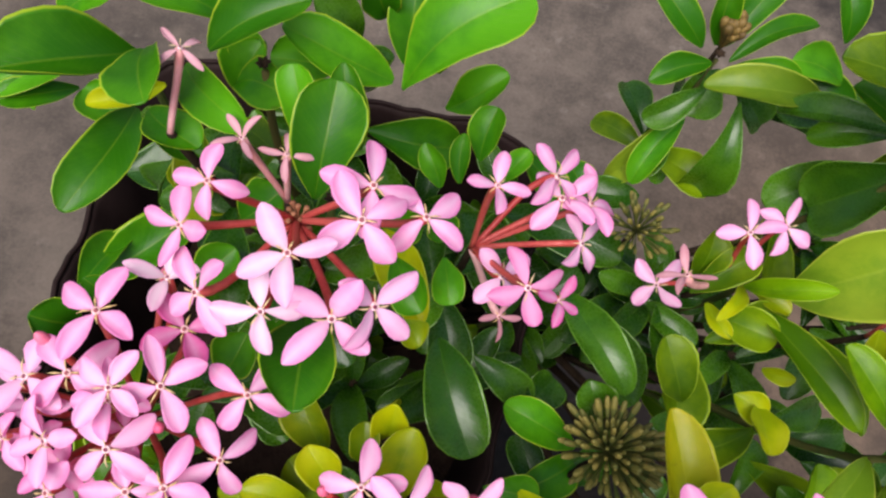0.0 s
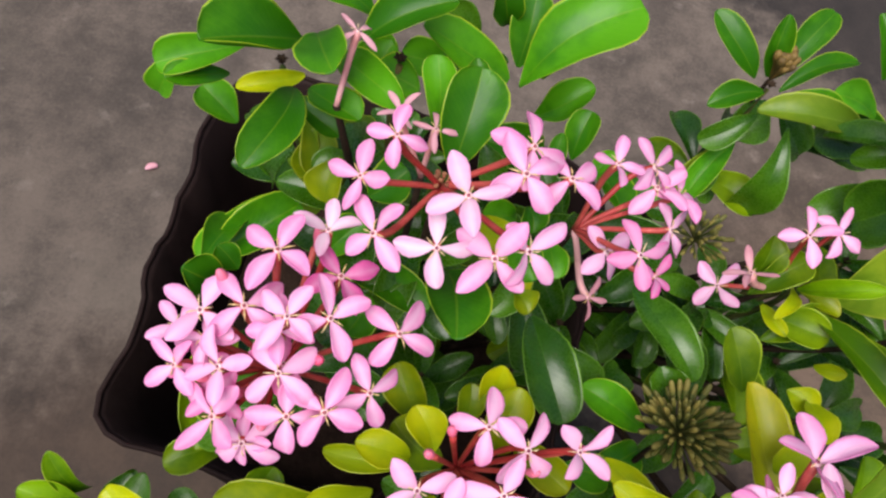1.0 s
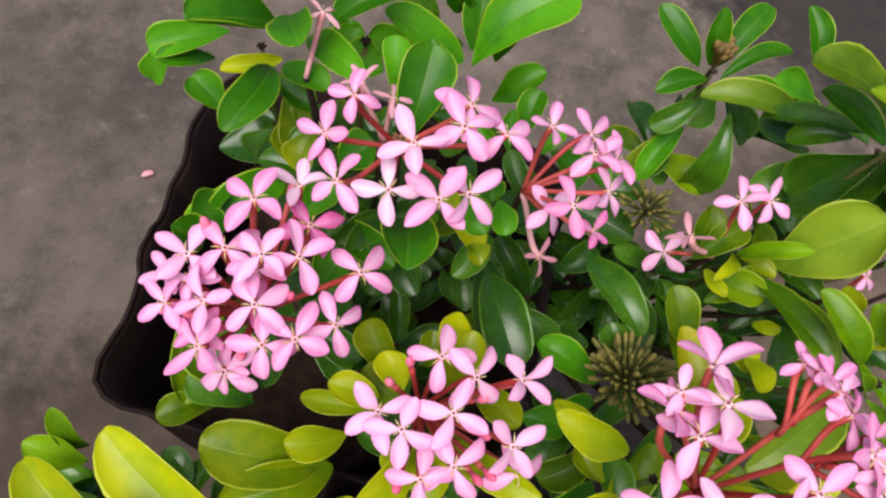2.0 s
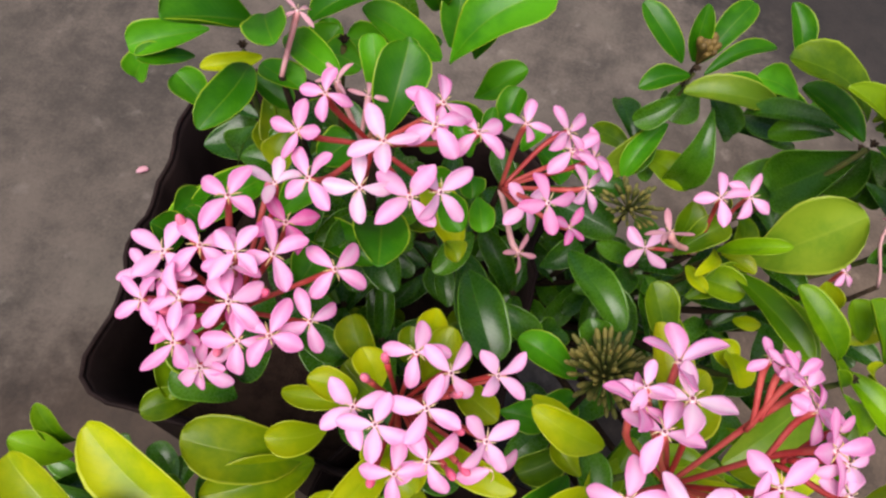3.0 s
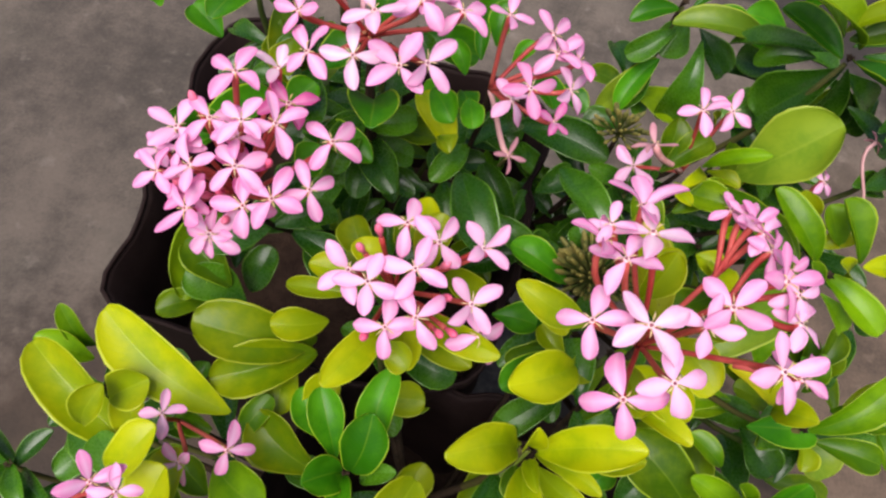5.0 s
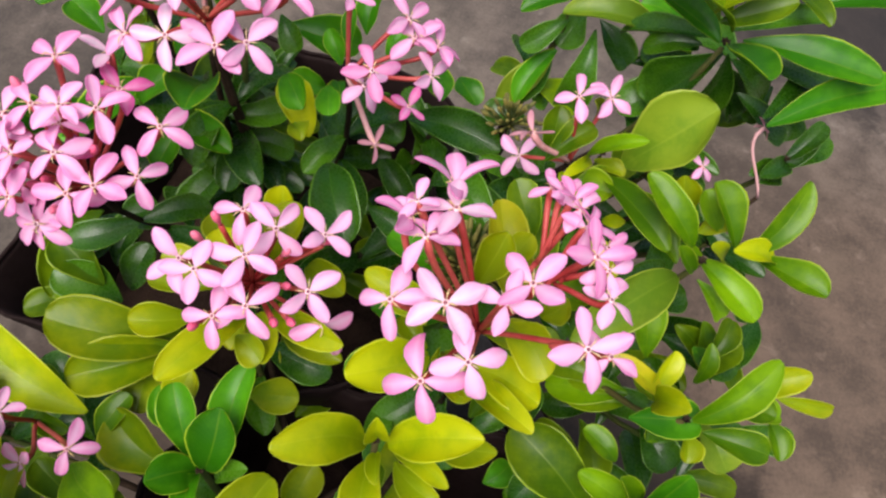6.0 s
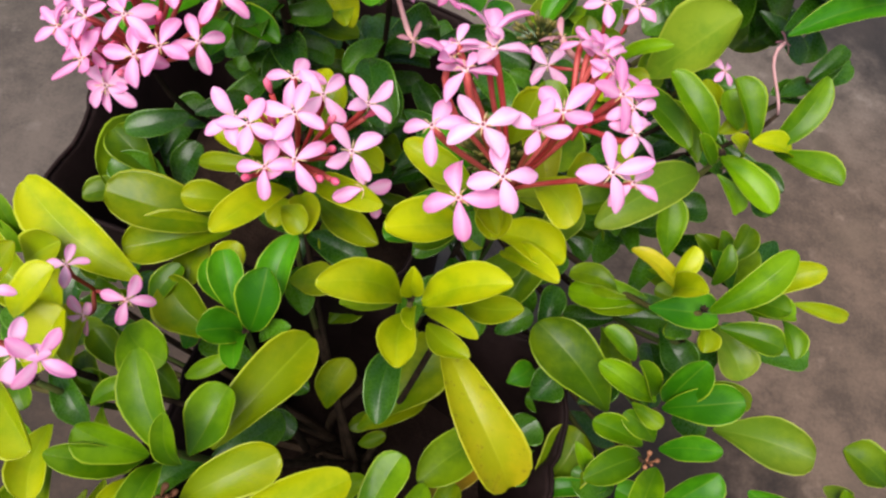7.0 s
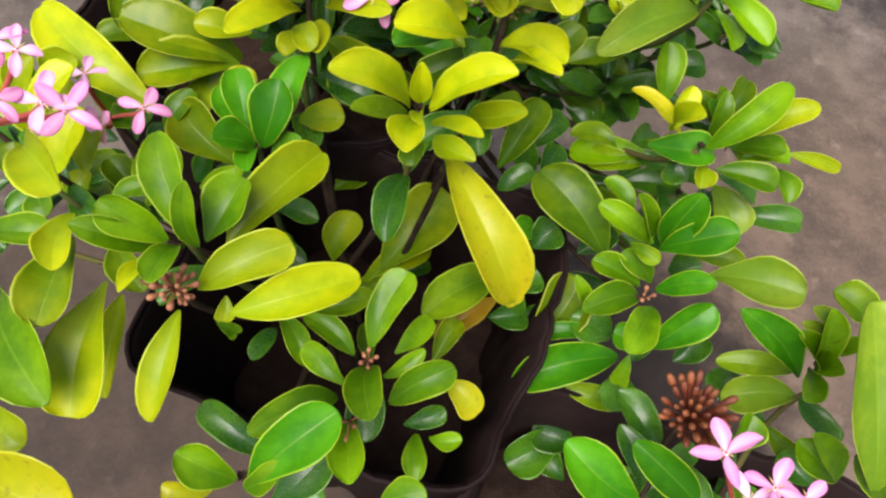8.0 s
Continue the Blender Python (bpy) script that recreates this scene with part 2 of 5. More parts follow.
def blade_into(bm, base, tip, width, up, bend, cup, thick, rng, slot=0, rows=12, power=(0.72, 0.48), ripple=0.10, crease=1.0, vs=(-1, -0.9, -0.62, -0.32, -0.06, 0, 0.06, 0.32, 0.62, 0.9, 1)):
    """A leaf or petal: a cupped blade with a sunken midrib, a thickness and rounded ends."""
    uv = bm.loops.layers.uv.verify()
    axis, side, normal = frame_of(tip - base, up)
    length = (tip - base).length
    p, q = power
    peak = (p / (p + q)) ** p * (q / (p + q)) ** q
    phase, skew, twist, lean = rng.uniform(0, 6.28), rng.uniform(-0.07, 0.07), rng.uniform(-0.5, 0.5), rng.uniform(-0.6, 0.9)
    top, low = [], []
    for i in range(rows + 1):
        s = 0.5 - 0.5 * math.cos(math.pi * i / rows) if i < rows else 1.0
        s = min(max(s, 0.004), 0.996)
        half = 0.5 * width * (s**p * (1 - s) ** q / peak) + 0.0005 * (1 - s)
        centre = base + axis * (length * s) + normal * (bend * length * 4 * s * (1 - s) * (1 + lean * (s - 0.5))) + side * (skew * length * math.sin(math.pi * s))
        a = twist * (s - 0.4)
        uneven = (1 + 0.06 * math.sin(7 * s + phase), 1 + 0.06 * math.sin(8 * s + 2.3 * phase))
        wide, face_up = side * math.cos(a) + normal * math.sin(a), normal * math.cos(a) - side * math.sin(a)
        row_t, row_l = [], []
        for v in vs:
            lift = cup * half * (0.3 * crease * abs(v) ** 1.3 + (1 - 0.3 * crease) * v * v) - 0.02 * crease * half * max(0.0, 1 - abs(v) / 0.2)
            lift += 0.10 * half * abs(v) ** 8
            lift += ripple * half * math.sin(9 * s + phase + 2 * v) * abs(v)
            at = centre + wide * (half * v * uneven[v > 0]) + face_up * lift
            edge = 1 - abs(v) ** 6
            row_t.append((bm.verts.new(at), (0.5 + 0.5 * v, s)))
            row_l.append((bm.verts.new(at - normal * (thick * (0.25 + 0.75 * edge))), (0.5 + 0.5 * v, s)))
        top.append(row_t)
        low.append(row_l)

    def face(*corners):
        f = bm.faces.new([c[0] for c in corners])
        f.material_index = slot
        for loop, c in zip(f.loops, corners):
            loop[uv].uv = c[1]

    n = len(vs) - 1
    for i in range(rows):
        for k in range(n):
            face(top[i][k], top[i][k + 1], top[i + 1][k + 1], top[i + 1][k])
            face(low[i][k + 1], low[i][k], low[i + 1][k], low[i + 1][k + 1])
        face(low[i][0], top[i][0], top[i + 1][0], low[i + 1][0])
        face(top[i][n], low[i][n], low[i + 1][n], top[i + 1][n])
    for k in range(n):
        face(low[0][k], low[0][k + 1], top[0][k + 1], top[0][k])
        face(top[rows][k], top[rows][k + 1], low[rows][k + 1], low[rows][k])


# ---- the ground ----
bm = bmesh.new()
bmesh.ops.create_grid(bm, x_segments=60, y_segments=60, size=20.0)
ground = new("ground", ready(bm, "ground", [CONCRETE], False))
tagged(ground, "worn grey-brown concrete ground with blotches, dark patches and painted shade", "ground", kind="structure")


# ---- grow bags and soil ----
def grow_bag(x, y, half, deep, height, soil_at, seed, taper=0.3, turn=0):
    """A crumpled black plastic grow bag with a rolled rim, open at the top."""
    bag = thing("grow_bag", "crumpled black plastic grow bag standing on the concrete", "grow bag", (x, y, 0), "grow bags")
    bag.rotation_euler.z = radians(turn)
    rng = random.Random(seed)
    shift = Vector((rng.uniform(0, 50), rng.uniform(0, 50), 0))

    def ring_point(a, z, out):
        c, s = math.cos(a), math.sin(a)
        r = 1 / (abs(c / half) ** 6 + abs(s / deep) ** 6) ** (1 / 6)
        fold = noise.noise(Vector((c * 3.0, s * 3.0, z * 9)) + shift) * 0.010 + noise.noise(Vector((c * 9.0, s * 9.0, z * 22)) + shift) * 0.003
        r *= 1 - taper * (1 - z / height)
        return Vector(((r + fold + out) * c, (r + fold + out) * s, z))

    bm = bmesh.new()
    profile = [(0.0, 0.0), (0.012, 0.012), (0.016, height * 0.3), (0.010, height * 0.62), (0.0, height * 0.9), (0.001, height - 0.006), (0.0, height), (-0.003, height - 0.004), (-0.005, height * 0.9), (-0.003, height * 0.75), (-0.003, soil_at - 0.01)]
    n, rings = 96, []
    for out, z in profile:
        rings.append([bm.verts.new(ring_point(2 * math.pi * k / n, z + (noise.noise(Vector((k * 0.21, z, seed))) * 0.012 if z > height * 0.5 else 0), out)) for k in range(n)])
    for r0, r1 in zip(rings, rings[1:]):
        for k in range(n):
            bm.faces.new((r0[k], r0[(k + 1) % n], r1[(k + 1) % n], r1[k]))
    bm.faces.new(rings[0][::-1])
    part("bag_wall", ready(bm, "bag_wall", [PLASTIC]), bag)
    bm = bmesh.new()
    edge = [ring_point(2 * math.pi * k / n, height + noise.noise(Vector((k % n * 0.21, height, seed))) * 0.012, 0.0) for k in range(n + 1)]
    tube_into(bm, edge, [0.0014] * (n + 1), 6, cap=False)
    part("rolled_rim", ready(bm, "rolled_rim", [PLASTIC]), bag)

    bm = bmesh.new()
    centre = bm.verts.new((0, 0, soil_at + 0.015))
    before = None
    for j in range(1, 9):
        ring = []
        for k in range(n):
            p = ring_point(2 * math.pi * k / n, soil_at, 0.004)
            p = Vector((p.x * j / 8, p.y * j / 8, soil_at + 0.015 * (1 - j / 8) + noise.noise(Vector((p.x * j * 4, p.y * j * 4, seed))) * 0.006))
            ring.append(bm.verts.new(p))
        for k in range(n):
            if before:
                bm.faces.new((before[k], ring[k], ring[(k + 1) % n], before[(k + 1) % n]))
            else:
                bm.faces.new((centre, ring[k], ring[(k + 1) % n]))
        before = ring
    soil = new("potting_soil", ready(bm, "potting_soil", [SOIL]))
    soil.location, soil.rotation_euler.z = (x, y, 0), radians(turn)
    tagged(soil, "dark moist potting soil filling the grow bag", "soil", kind="stuff")
    return bag


grow_bag(-0.061, 0.192, 0.115, 0.115, 0.396, 0.275, 3)
grow_bag(0.049, 0.000, 0.098, 0.090, 0.380, 0.240, 5, 0.5, -7)
grow_bag(0.246, -0.130, 0.116, 0.112, 0.340, 0.250, 8)


# ---- the shrubs ----
def shrub(x, y, soil_at, label, old):
    ob = thing("flowering_shrub", label, "shrub", (x, y, soil_at + 0.008), "flowering shrubs")
    ob["root"] = (x, y, soil_at + 0.006)
    ob["old"] = old
    return ob


rear = shrub(-0.045, 0.20, 0.275, "leafy shrub with pink star-shaped flower heads, in a black grow bag", (8, 10))
front = shrub(0.03, 0.01, 0.240, "shrub with lime-green leaves, pink flower heads and yellowing leaves", (10,))
right = shrub(0.045, 0.22, 0.275, "dark green leafy shrub with few pink flowers and dry bud heads", (9,))
corner = shrub(0.240, -0.110, 0.250, "dark green shrub with rust-red buds and a small pink flower head", (8, 10))

LEAVES = random.Random(11)


def metres(p):
    return Vector(p) / 1000


def adopt(ob, plant):
    """Puts a part built in the world's own axes under its plant."""
    ob.parent = plant
    ob.matrix_parent_inverse = Matrix.Translation(-Vector(plant.location))
    return ob


def under(ob, holder):
    ob.parent = holder
    return ob


def stem_mesh(name, foot, top, thick, thin, rng, slots):
    bm = bmesh.new()
    rise = top.z - foot.z
    bow = Vector((rng.uniform(-0.012, 0.012), rng.uniform(-0.012, 0.012), 0))
    pts = curve_points(foot, foot + Vector((0, 0, rise * 0.35)) + bow, foot.lerp(top, 0.93) + Vector((0, 0, -rise * 0.36)) - bow, top, 12)
    knots = [1 + 0.16 * (i % 2) for i in range(len(pts))]
    tube_into(bm, pts, [(thick + (thin - thick) * i / 12) * knots[i] for i in range(len(pts))], 8)
    for f in bm.faces:
        f.material_index = 0 if f.calc_center_median().z < foot.z + rise * 0.6 else 1
    return ready(bm, name, slots), pts


def leaf(holder, base, tip, width, tone, bend=0.10, cup=0.30, roll=None):
    rng = random.Random(int(base[0] * 97 + base[1] * 1009 + tip[0] * 31 + tip[2] * 211))
    base, tip = metres(base), metres(tip)
    axis = (tip - base).normalized()
    tilt = 14 if width < 15 else 6
    turn = radians(rng.uniform(-tilt, tilt) if roll is None else roll)
    up = Matrix.Rotation(turn, 3, axis) @ Vector((0, -0.3, 1))
    bm = bmesh.new()
    slender = (tip - base).length * 1000 > 2.3 * width
    power = (rng.uniform(0.78, 0.95), rng.uniform(0.46, 0.56)) if slender else (rng.uniform(0.80, 1.10), rng.uniform(0.34, 0.47))
    blade_into(bm, base, tip, 0.97 * width / 1000, up, bend + rng.uniform(-0.04, 0.06), cup + rng.uniform(-0.05, 0.35), 0.0005, rng, power=power, ripple=rng.uniform(0.04, 0.16))
    ob = under(new("leaf", ready(bm, "leaf", [tone])), holder)
    if tone in (YELLOW, BROWN):
        tagged(ob, "yellowing old leaf" if tone is YELLOW else "withered brown leaf")
    return ob


def shoot(plant, top):
    """A leafy shoot: its stem, with a few older leaves low on it."""
    top = metres(top)
    foot = Vector(plant["root"])
    foot += Vector((LEAVES.uniform(-0.02, 0.02), LEAVES.uniform(-0.02, 0.02), 0))
    me, pts = stem_mesh("shoot", foot, top - Vector((0, 0, 0.002)), 0.0028, 0.0013, LEAVES, [BARK, STEM])
    ob = adopt(new("shoot", me), plant)
    bm = bmesh.new()
    for k in range(6):
        a = 2 * math.pi * k / 6 + 0.4
        blade_into(bm, top, top + Vector((0.0024 * math.cos(a), 0.0024 * math.sin(a), 0.003)), 0.0016, Vector((0, 0, 1)), 0.1, 0.3, 0.0004, LEAVES, rows=4, vs=(-1, 0, 1))
    under(new("leaf_bud", ready(bm, "leaf_bud", [BARK])), ob)
    for step in plant["old"]:
        spin = LEAVES.uniform(0, 6.28)
        for side in (0, math.pi):
            p = pts[step]
            way = Vector((math.cos(spin + side), math.sin(spin + side), LEAVES.uniform(-0.35, 0.3)))
            size = LEAVES.uniform(25, 40)
            leaf(ob, p * 1000, (p + way * size / 1000) * 1000, size * LEAVES.uniform(0.42, 0.5), LEAVES.choice((DARK, DARK, GREEN)))
    return ob


# florets: a few shapes of each tone, shared
def petals_mesh(tone, rng):
    bm = bmesh.new()
    slim = 0.62 if tone is DULL else 1.0
    up = Vector((0, 0, 1))
    lift = rng.uniform(-0.30, 0.30)
    for k in range(4):
        a = math.pi / 2 * k + rng.uniform(-0.20, 0.20)
        way = Vector((math.sin(a), math.cos(a), 0))
        rise = lift + rng.uniform(-0.32, 0.32)
        blade_into(bm, way * 0.05 + up * -0.02, way * rng.uniform(0.88, 1.05) + up * rise, slim * rng.uniform(0.41, 0.49), up + way.cross(up) * rng.uniform(-0.45, 0.45), rng.uniform(0.0, 0.16), rng.uniform(-0.15, 0.45), 0.035, rng, 0, 9, (0.92, 0.66), 0.09, 0.0, (-1, -0.75, -0.35, 0, 0.35, 0.75, 1))
    for k in range(4):
        a = math.pi / 4 + math.pi / 2 * k + rng.uniform(-0.1, 0.1)
        way = Vector((math.sin(a), math.cos(a), 0))
        far = rng.uniform(0.24, 0.38)
        pts = [way * 0.03 + up * 0.02, way * 0.10 + up * 0.07, way * far * 0.6 + up * rng.uniform(0.06, 0.14), way * far + up * rng.uniform(0.0, 0.10)]
        tube_into(bm, pts, [0.009, 0.009, 0.022, 0.006], 5, 1)
    tube_into(bm, [up * -0.06, up * 0.03, up * 0.045], [0.08, 0.085, 0.06], 9, 3)
    tube_into(bm, [up * 0.03, up * 0.056], [0.055, 0.045], 7, 2)
    return ready(bm, "floret", [tone, STAMEN, THROAT, EYE])


SHAPES = {}
for tone in (PINK, WHITE, DEEP, DULL):
    SHAPES[tone.name] = [petals_mesh(tone, random.Random(50 + i)) for i in range(18 if tone is PINK else 5)]
BLOOMS = random.Random(23)


def flower_head(plant, top, leafy=6, name="flower_head", label="round head of pink star-shaped flowers"):
    """A flower head: its stalk, rising to the point where the flower tubes meet."""
    top = metres(top)
    me, pts = stem_mesh(name, Vector(plant["root"]) + Vector((BLOOMS.uniform(-0.015, 0.015), BLOOMS.uniform(-0.015, 0.015), 0)), top, 0.0024, 0.0012, BLOOMS, [BARK, BARK])
    head = tagged(adopt(new(name, me), plant), label)
    head["top"] = tuple(top)
    for step in range(leafy):
        p = pts[10 - step] if step < 7 else pts[4]
        spin = BLOOMS.uniform(0, 6.28)
        for side in (0, math.pi):
            way = Vector((math.cos(spin + side), math.sin(spin + side), BLOOMS.uniform(-0.3, 0.25)))
            size = BLOOMS.uniform(26, 40)
            leaf(head, p * 1000, (p + way * size / 1000) * 1000, size * BLOOMS.uniform(0.42, 0.5), DARK)
    return head


def pedicel(head, centre, normal, thin=0.00095, skin=TUBE, fork=None):
    """A flower's tube, from the head's top or from a fork on another one."""
    top = metres(fork) if fork else Vector(head["top"])
    gap = (centre - top).length
    bm = bmesh.new()
    pts = curve_points(top, top.lerp(centre, 0.35) + Vector((0, 0, gap * 0.05)), centre - normal * (gap * 0.35), centre - normal * 0.0004, 8)
    tube_into(bm, pts, [thin * (0.9 + 0.35 * (i / 8) ** 2) for i in range(9)], 7)
    return under(new("pedicel", ready(bm, "pedicel", [skin])), head)


def floret(head, centre, normal, spin, size, tone=PINK, fork=None):
    centre, normal = metres(centre), Vector(normal).normalized()
    across = Vector((0, 1, 0)) - normal * normal.y
    across.normalize()
    right_way = across.cross(normal)
    m = Matrix((right_way, across, normal)).transposed().to_4x4()
    ob = under(new("floret", BLOOMS.choice(SHAPES[tone.name])), head)
    ob.matrix_basis = Matrix.Translation(centre) @ m @ Matrix.Rotation(-radians(spin), 4, "Z") @ Matrix.Scale(size / 1000, 4)
    pedicel(head, centre, normal, thin=0.00014 * size if tone is DULL else 0.00105, skin=PALE_TUBE if tone is DULL else TUBE, fork=fork)
    return ob


def bud_mesh(tone, tip):
    """A narrow tube that swells to a blunt, paler tip."""
    bm = bmesh.new()
    pts = [Vector((0, 0, z)) for z in (0, 0.25, 0.58, 0.72, 0.80, 0.88, 0.95, 0.99, 1.0)]
    tube_into(bm, pts, [0.020, 0.024, 0.034, 0.066, 0.080, 0.084, 0.070, 0.042, 0.012], 8)
    for f in bm.faces:
        f.material_index = int(f.calc_center_median().z > 0.78)
    return ready(bm, "bud", [tone, tip])


TIPS = {"rust_bud": BUD_RUST_TIP, "olive_bud": BUD_OLIVE_TIP, "ochre_bud": BUD_OCHRE, "brown_bud": BUD_BROWN}
KINDS = {"rust_bud": "head of rust-red unopened buds", "olive_bud": "dense head of olive-brown buds", "ochre_bud": "upright head of ochre buds", "brown_bud": "small head of brown dry buds"}


def bud_head(plant, top, reach, count, tone, spread=1.1, lean=(0, 0, 1), thick=1.0, leafy=2):
    """A dense head of unopened or spent buds that radiate from one point."""
    head = flower_head(plant, top, leafy, "bud_head", KINDS[tone.name])
    me = bud_mesh(tone, TIPS[tone.name])
    lean = Vector(lean).normalized()
    turn = lean.to_track_quat("Z", "Y").to_matrix().to_4x4()
    for k in range(count):
        open_by = spread * math.sqrt((k + 0.5) / count)
        a = k * 2.39996 + BLOOMS.uniform(-0.2, 0.2)
        way = turn @ Vector((math.sin(open_by) * math.cos(a), math.sin(open_by) * math.sin(a), math.cos(open_by)))
        long = reach / 1000 * BLOOMS.uniform(0.62, 1.08)
        b = under(new("bud", me), head)
        b.matrix_basis = Matrix.Translation(Vector(head["top"])) @ way.to_track_quat("Z", "Y").to_matrix().to_4x4() @ Matrix.Diagonal((long * thick, long * thick, long, 1))
    return head


def petal_bud():
    bm = bmesh.new()
    pts = [Vector((0, 0, z)) for z in (0, 0.2, 0.42, 0.62, 0.82, 0.95, 1.0)]
    tube_into(bm, pts, [0.07, 0.10, 0.17, 0.20, 0.17, 0.09, 0.02], 9)
    return ready(bm, "bud", [BUD_PINK])


CLOSED = petal_bud()


def single_bud(head, centre, size=8.5):
    centre = metres(centre)
    way = (centre - Vector(head["top"])).normalized()
    b = under(new("bud", CLOSED), head)
    long = size / 1000
    b.matrix_basis = Matrix.Translation(centre - way * long) @ way.to_track_quat("Z", "Y").to_matrix().to_4x4() @ Matrix.Scale(long, 4)
    pedicel(head, centre - way * long, way)


# older growth low in the grow bags
LOW = random.Random(5)


def low_shoots(plant, count, x0, x1, y0, y1, z0, z1):
    for _ in range(count):
        top = Vector((LOW.uniform(x0, x1), LOW.uniform(y0, y1), LOW.uniform(z0, z1)))
        sprig = shoot(plant, top * 1000)
        for level in range(3):
            turn = LOW.uniform(0, 6.28)
            for k in range(2):
                a = turn + math.pi * k
                way = Vector((math.cos(a), math.sin(a), LOW.uniform(0.1, 0.7)))
                size = LOW.uniform(0.022, 0.04)
                foot = top - Vector((0, 0, 0.006 * level))
                leaf(sprig, foot * 1000, (foot + way * size) * 1000, size * 430, DARK)


low_shoots(rear, 8, -0.11, 0.05, 0.13, 0.28, 0.35, 0.42)
low_shoots(right, 5, 0.07, 0.17, 0.14, 0.27, 0.27, 0.36)
low_shoots(rear, 3, -0.06, 0.04, 0.12, 0.18, 0.38, 0.43)
low_shoots(right, 4, 0.10, 0.18, 0.12, 0.24, 0.37, 0.44)
low_shoots(right, 4, 0.17, 0.25, 0.21, 0.28, 0.41, 0.46)
low_shoots(front, 4, -0.20, -0.13, -0.02, 0.05, 0.33, 0.40)
low_shoots(corner, 9, 0.19, 0.30, -0.15, -0.04, 0.26, 0.31)


sprig = shoot(front, (62.5, 37.1, 492.0))
leaf(sprig, (59.5, 34.8, 495.0), (31.0, 18.7, 527.3), 17.3, LIME)
leaf(sprig, (67.7, 35.6, 495.0), (100.0, 37.3, 528.6), 16.7, LIME)
leaf(sprig, (63.5, 36.9, 497.0), (62.4, 38.1, 520.0), 9.4, LIME)
leaf(sprig, (63.3, 29.6, 496.0), (66.4, 1.2, 512.0), 15.0, LIME)
leaf(sprig, (64.0, 31.5, 497.0), (67.9, 18.3, 508.0), 6.5, LIME)
leaf(sprig, (71.4, 33.7, 480.0), (91.8, 20.1, 489.9), 10.7, LIME)
leaf(sprig, (68.8, 37.7, 484.0), (92.8, 24.3, 501.7), 7.7, LIME)
leaf(sprig, (83.3, 49.9, 478.0), (107.8, 40.5, 503.4), 12.5, LIME)
leaf(sprig, (56.6, 42.6, 480.0), (35.8, 26.7, 495.0), 10.0, GREEN)
leaf(sprig, (62.8, 33.8, 472.0), (65.9, 19.9, 475.0), 13.1, GREEN)
leaf(sprig, (76.4, 35.8, 470.0), (124.3, -13.7, 436.0), 25.3, YELLOW, 0.2)
leaf(sprig, (78.1, 101.4, 470.0), (53.3, 79.4, 460.0), 15.1, GREEN)

sprig = shoot(front, (-10.9, -42.6, 482.0))
leaf(sprig, (-2.0, -46.7, 490.0), (-26.5, -15.8, 508.0), 15.5, FRESH)
leaf(sprig, (-1.8, -47.3, 485.0), (-4.4, -36.3, 515.0), 9.3, FRESH)
leaf(sprig, (-1.0, -42.9, 482.0), (5.7, -16.4, 492.0), 19.5, FRESH)
leaf(sprig, (-14.9, -46.5, 482.0), (-36.7, -46.8, 502.0), 15.3, FRESH)
leaf(sprig, (-17.4, -47.6, 478.0), (-43.4, -57.5, 500.0), 12.1, FRESH)
leaf(sprig, (-8.1, -47.5, 482.0), (-6.8, -71.0, 500.0), 12.9, FRESH)
leaf(sprig, (-16.4, -54.5, 476.0), (-18.7, -74.5, 492.0), 7.8, LIME)
leaf(sprig, (2.3, -36.6, 468.0), (24.8, 18.7, 469.4), 23.4, LIME)
leaf(sprig, (-1.2, -58.3, 470.0), (30.5, -32.7, 480.0), 19.5, LIME)
leaf(sprig, (13.0, -62.6, 464.0), (58.0, -31.9, 461.7), 20.8, LIME)
leaf(sprig, (-4.7, -67.7, 468.0), (-2.7, -109.2, 452.0), 13.9, LIME, 0.12)
leaf(sprig, (-50.7, -32.7, 468.0), (-31.3, -20.3, 475.0), 10.3, FRESH)
leaf(sprig, (-22.6, -9.9, 460.0), (-6.3, 1.7, 465.0), 7.9, FRESH)
leaf(sprig, (6.3, -53.3, 456.0), (7.2, -62.5, 450.0), 7.9, LIME)
leaf(sprig, (4.9, -62.9, 450.0), (12.2, -62.9, 440.0), 6.5, FRESH)

sprig = shoot(front, (-4.8, 15.8, 462.0))
leaf(sprig, (-9.6, 18.0, 464.0), (-23.8, 43.2, 479.1), 15.1, VIVID)
leaf(sprig, (3.2, 22.5, 464.0), (4.0, 58.6, 481.3), 16.1, VIVID)
leaf(sprig, (-2.8, 15.8, 464.0), (1.3, 35.4, 490.0), 19.3, VIVID)
leaf(sprig, (-6.1, 14.8, 464.0), (-18.9, 4.3, 479.9), 16.9, VIVID)
leaf(sprig, (-4.8, 13.7, 464.0), (0.7, -5.5, 478.0), 10.8, VIVID)
leaf(sprig, (2.0, 13.5, 462.0), (16.0, 18.1, 475.9), 8.8, DARK)
leaf(sprig, (-16.6, 14.5, 445.0), (-50.9, 30.8, 456.0), 22.2, OLIVE)
leaf(sprig, (-19.0, 27.9, 450.0), (-34.4, 45.4, 462.0), 14.3, VIVID)
leaf(sprig, (-4.3, 57.5, 430.0), (20.5, 59.4, 440.0), 17.4, OLIVE)

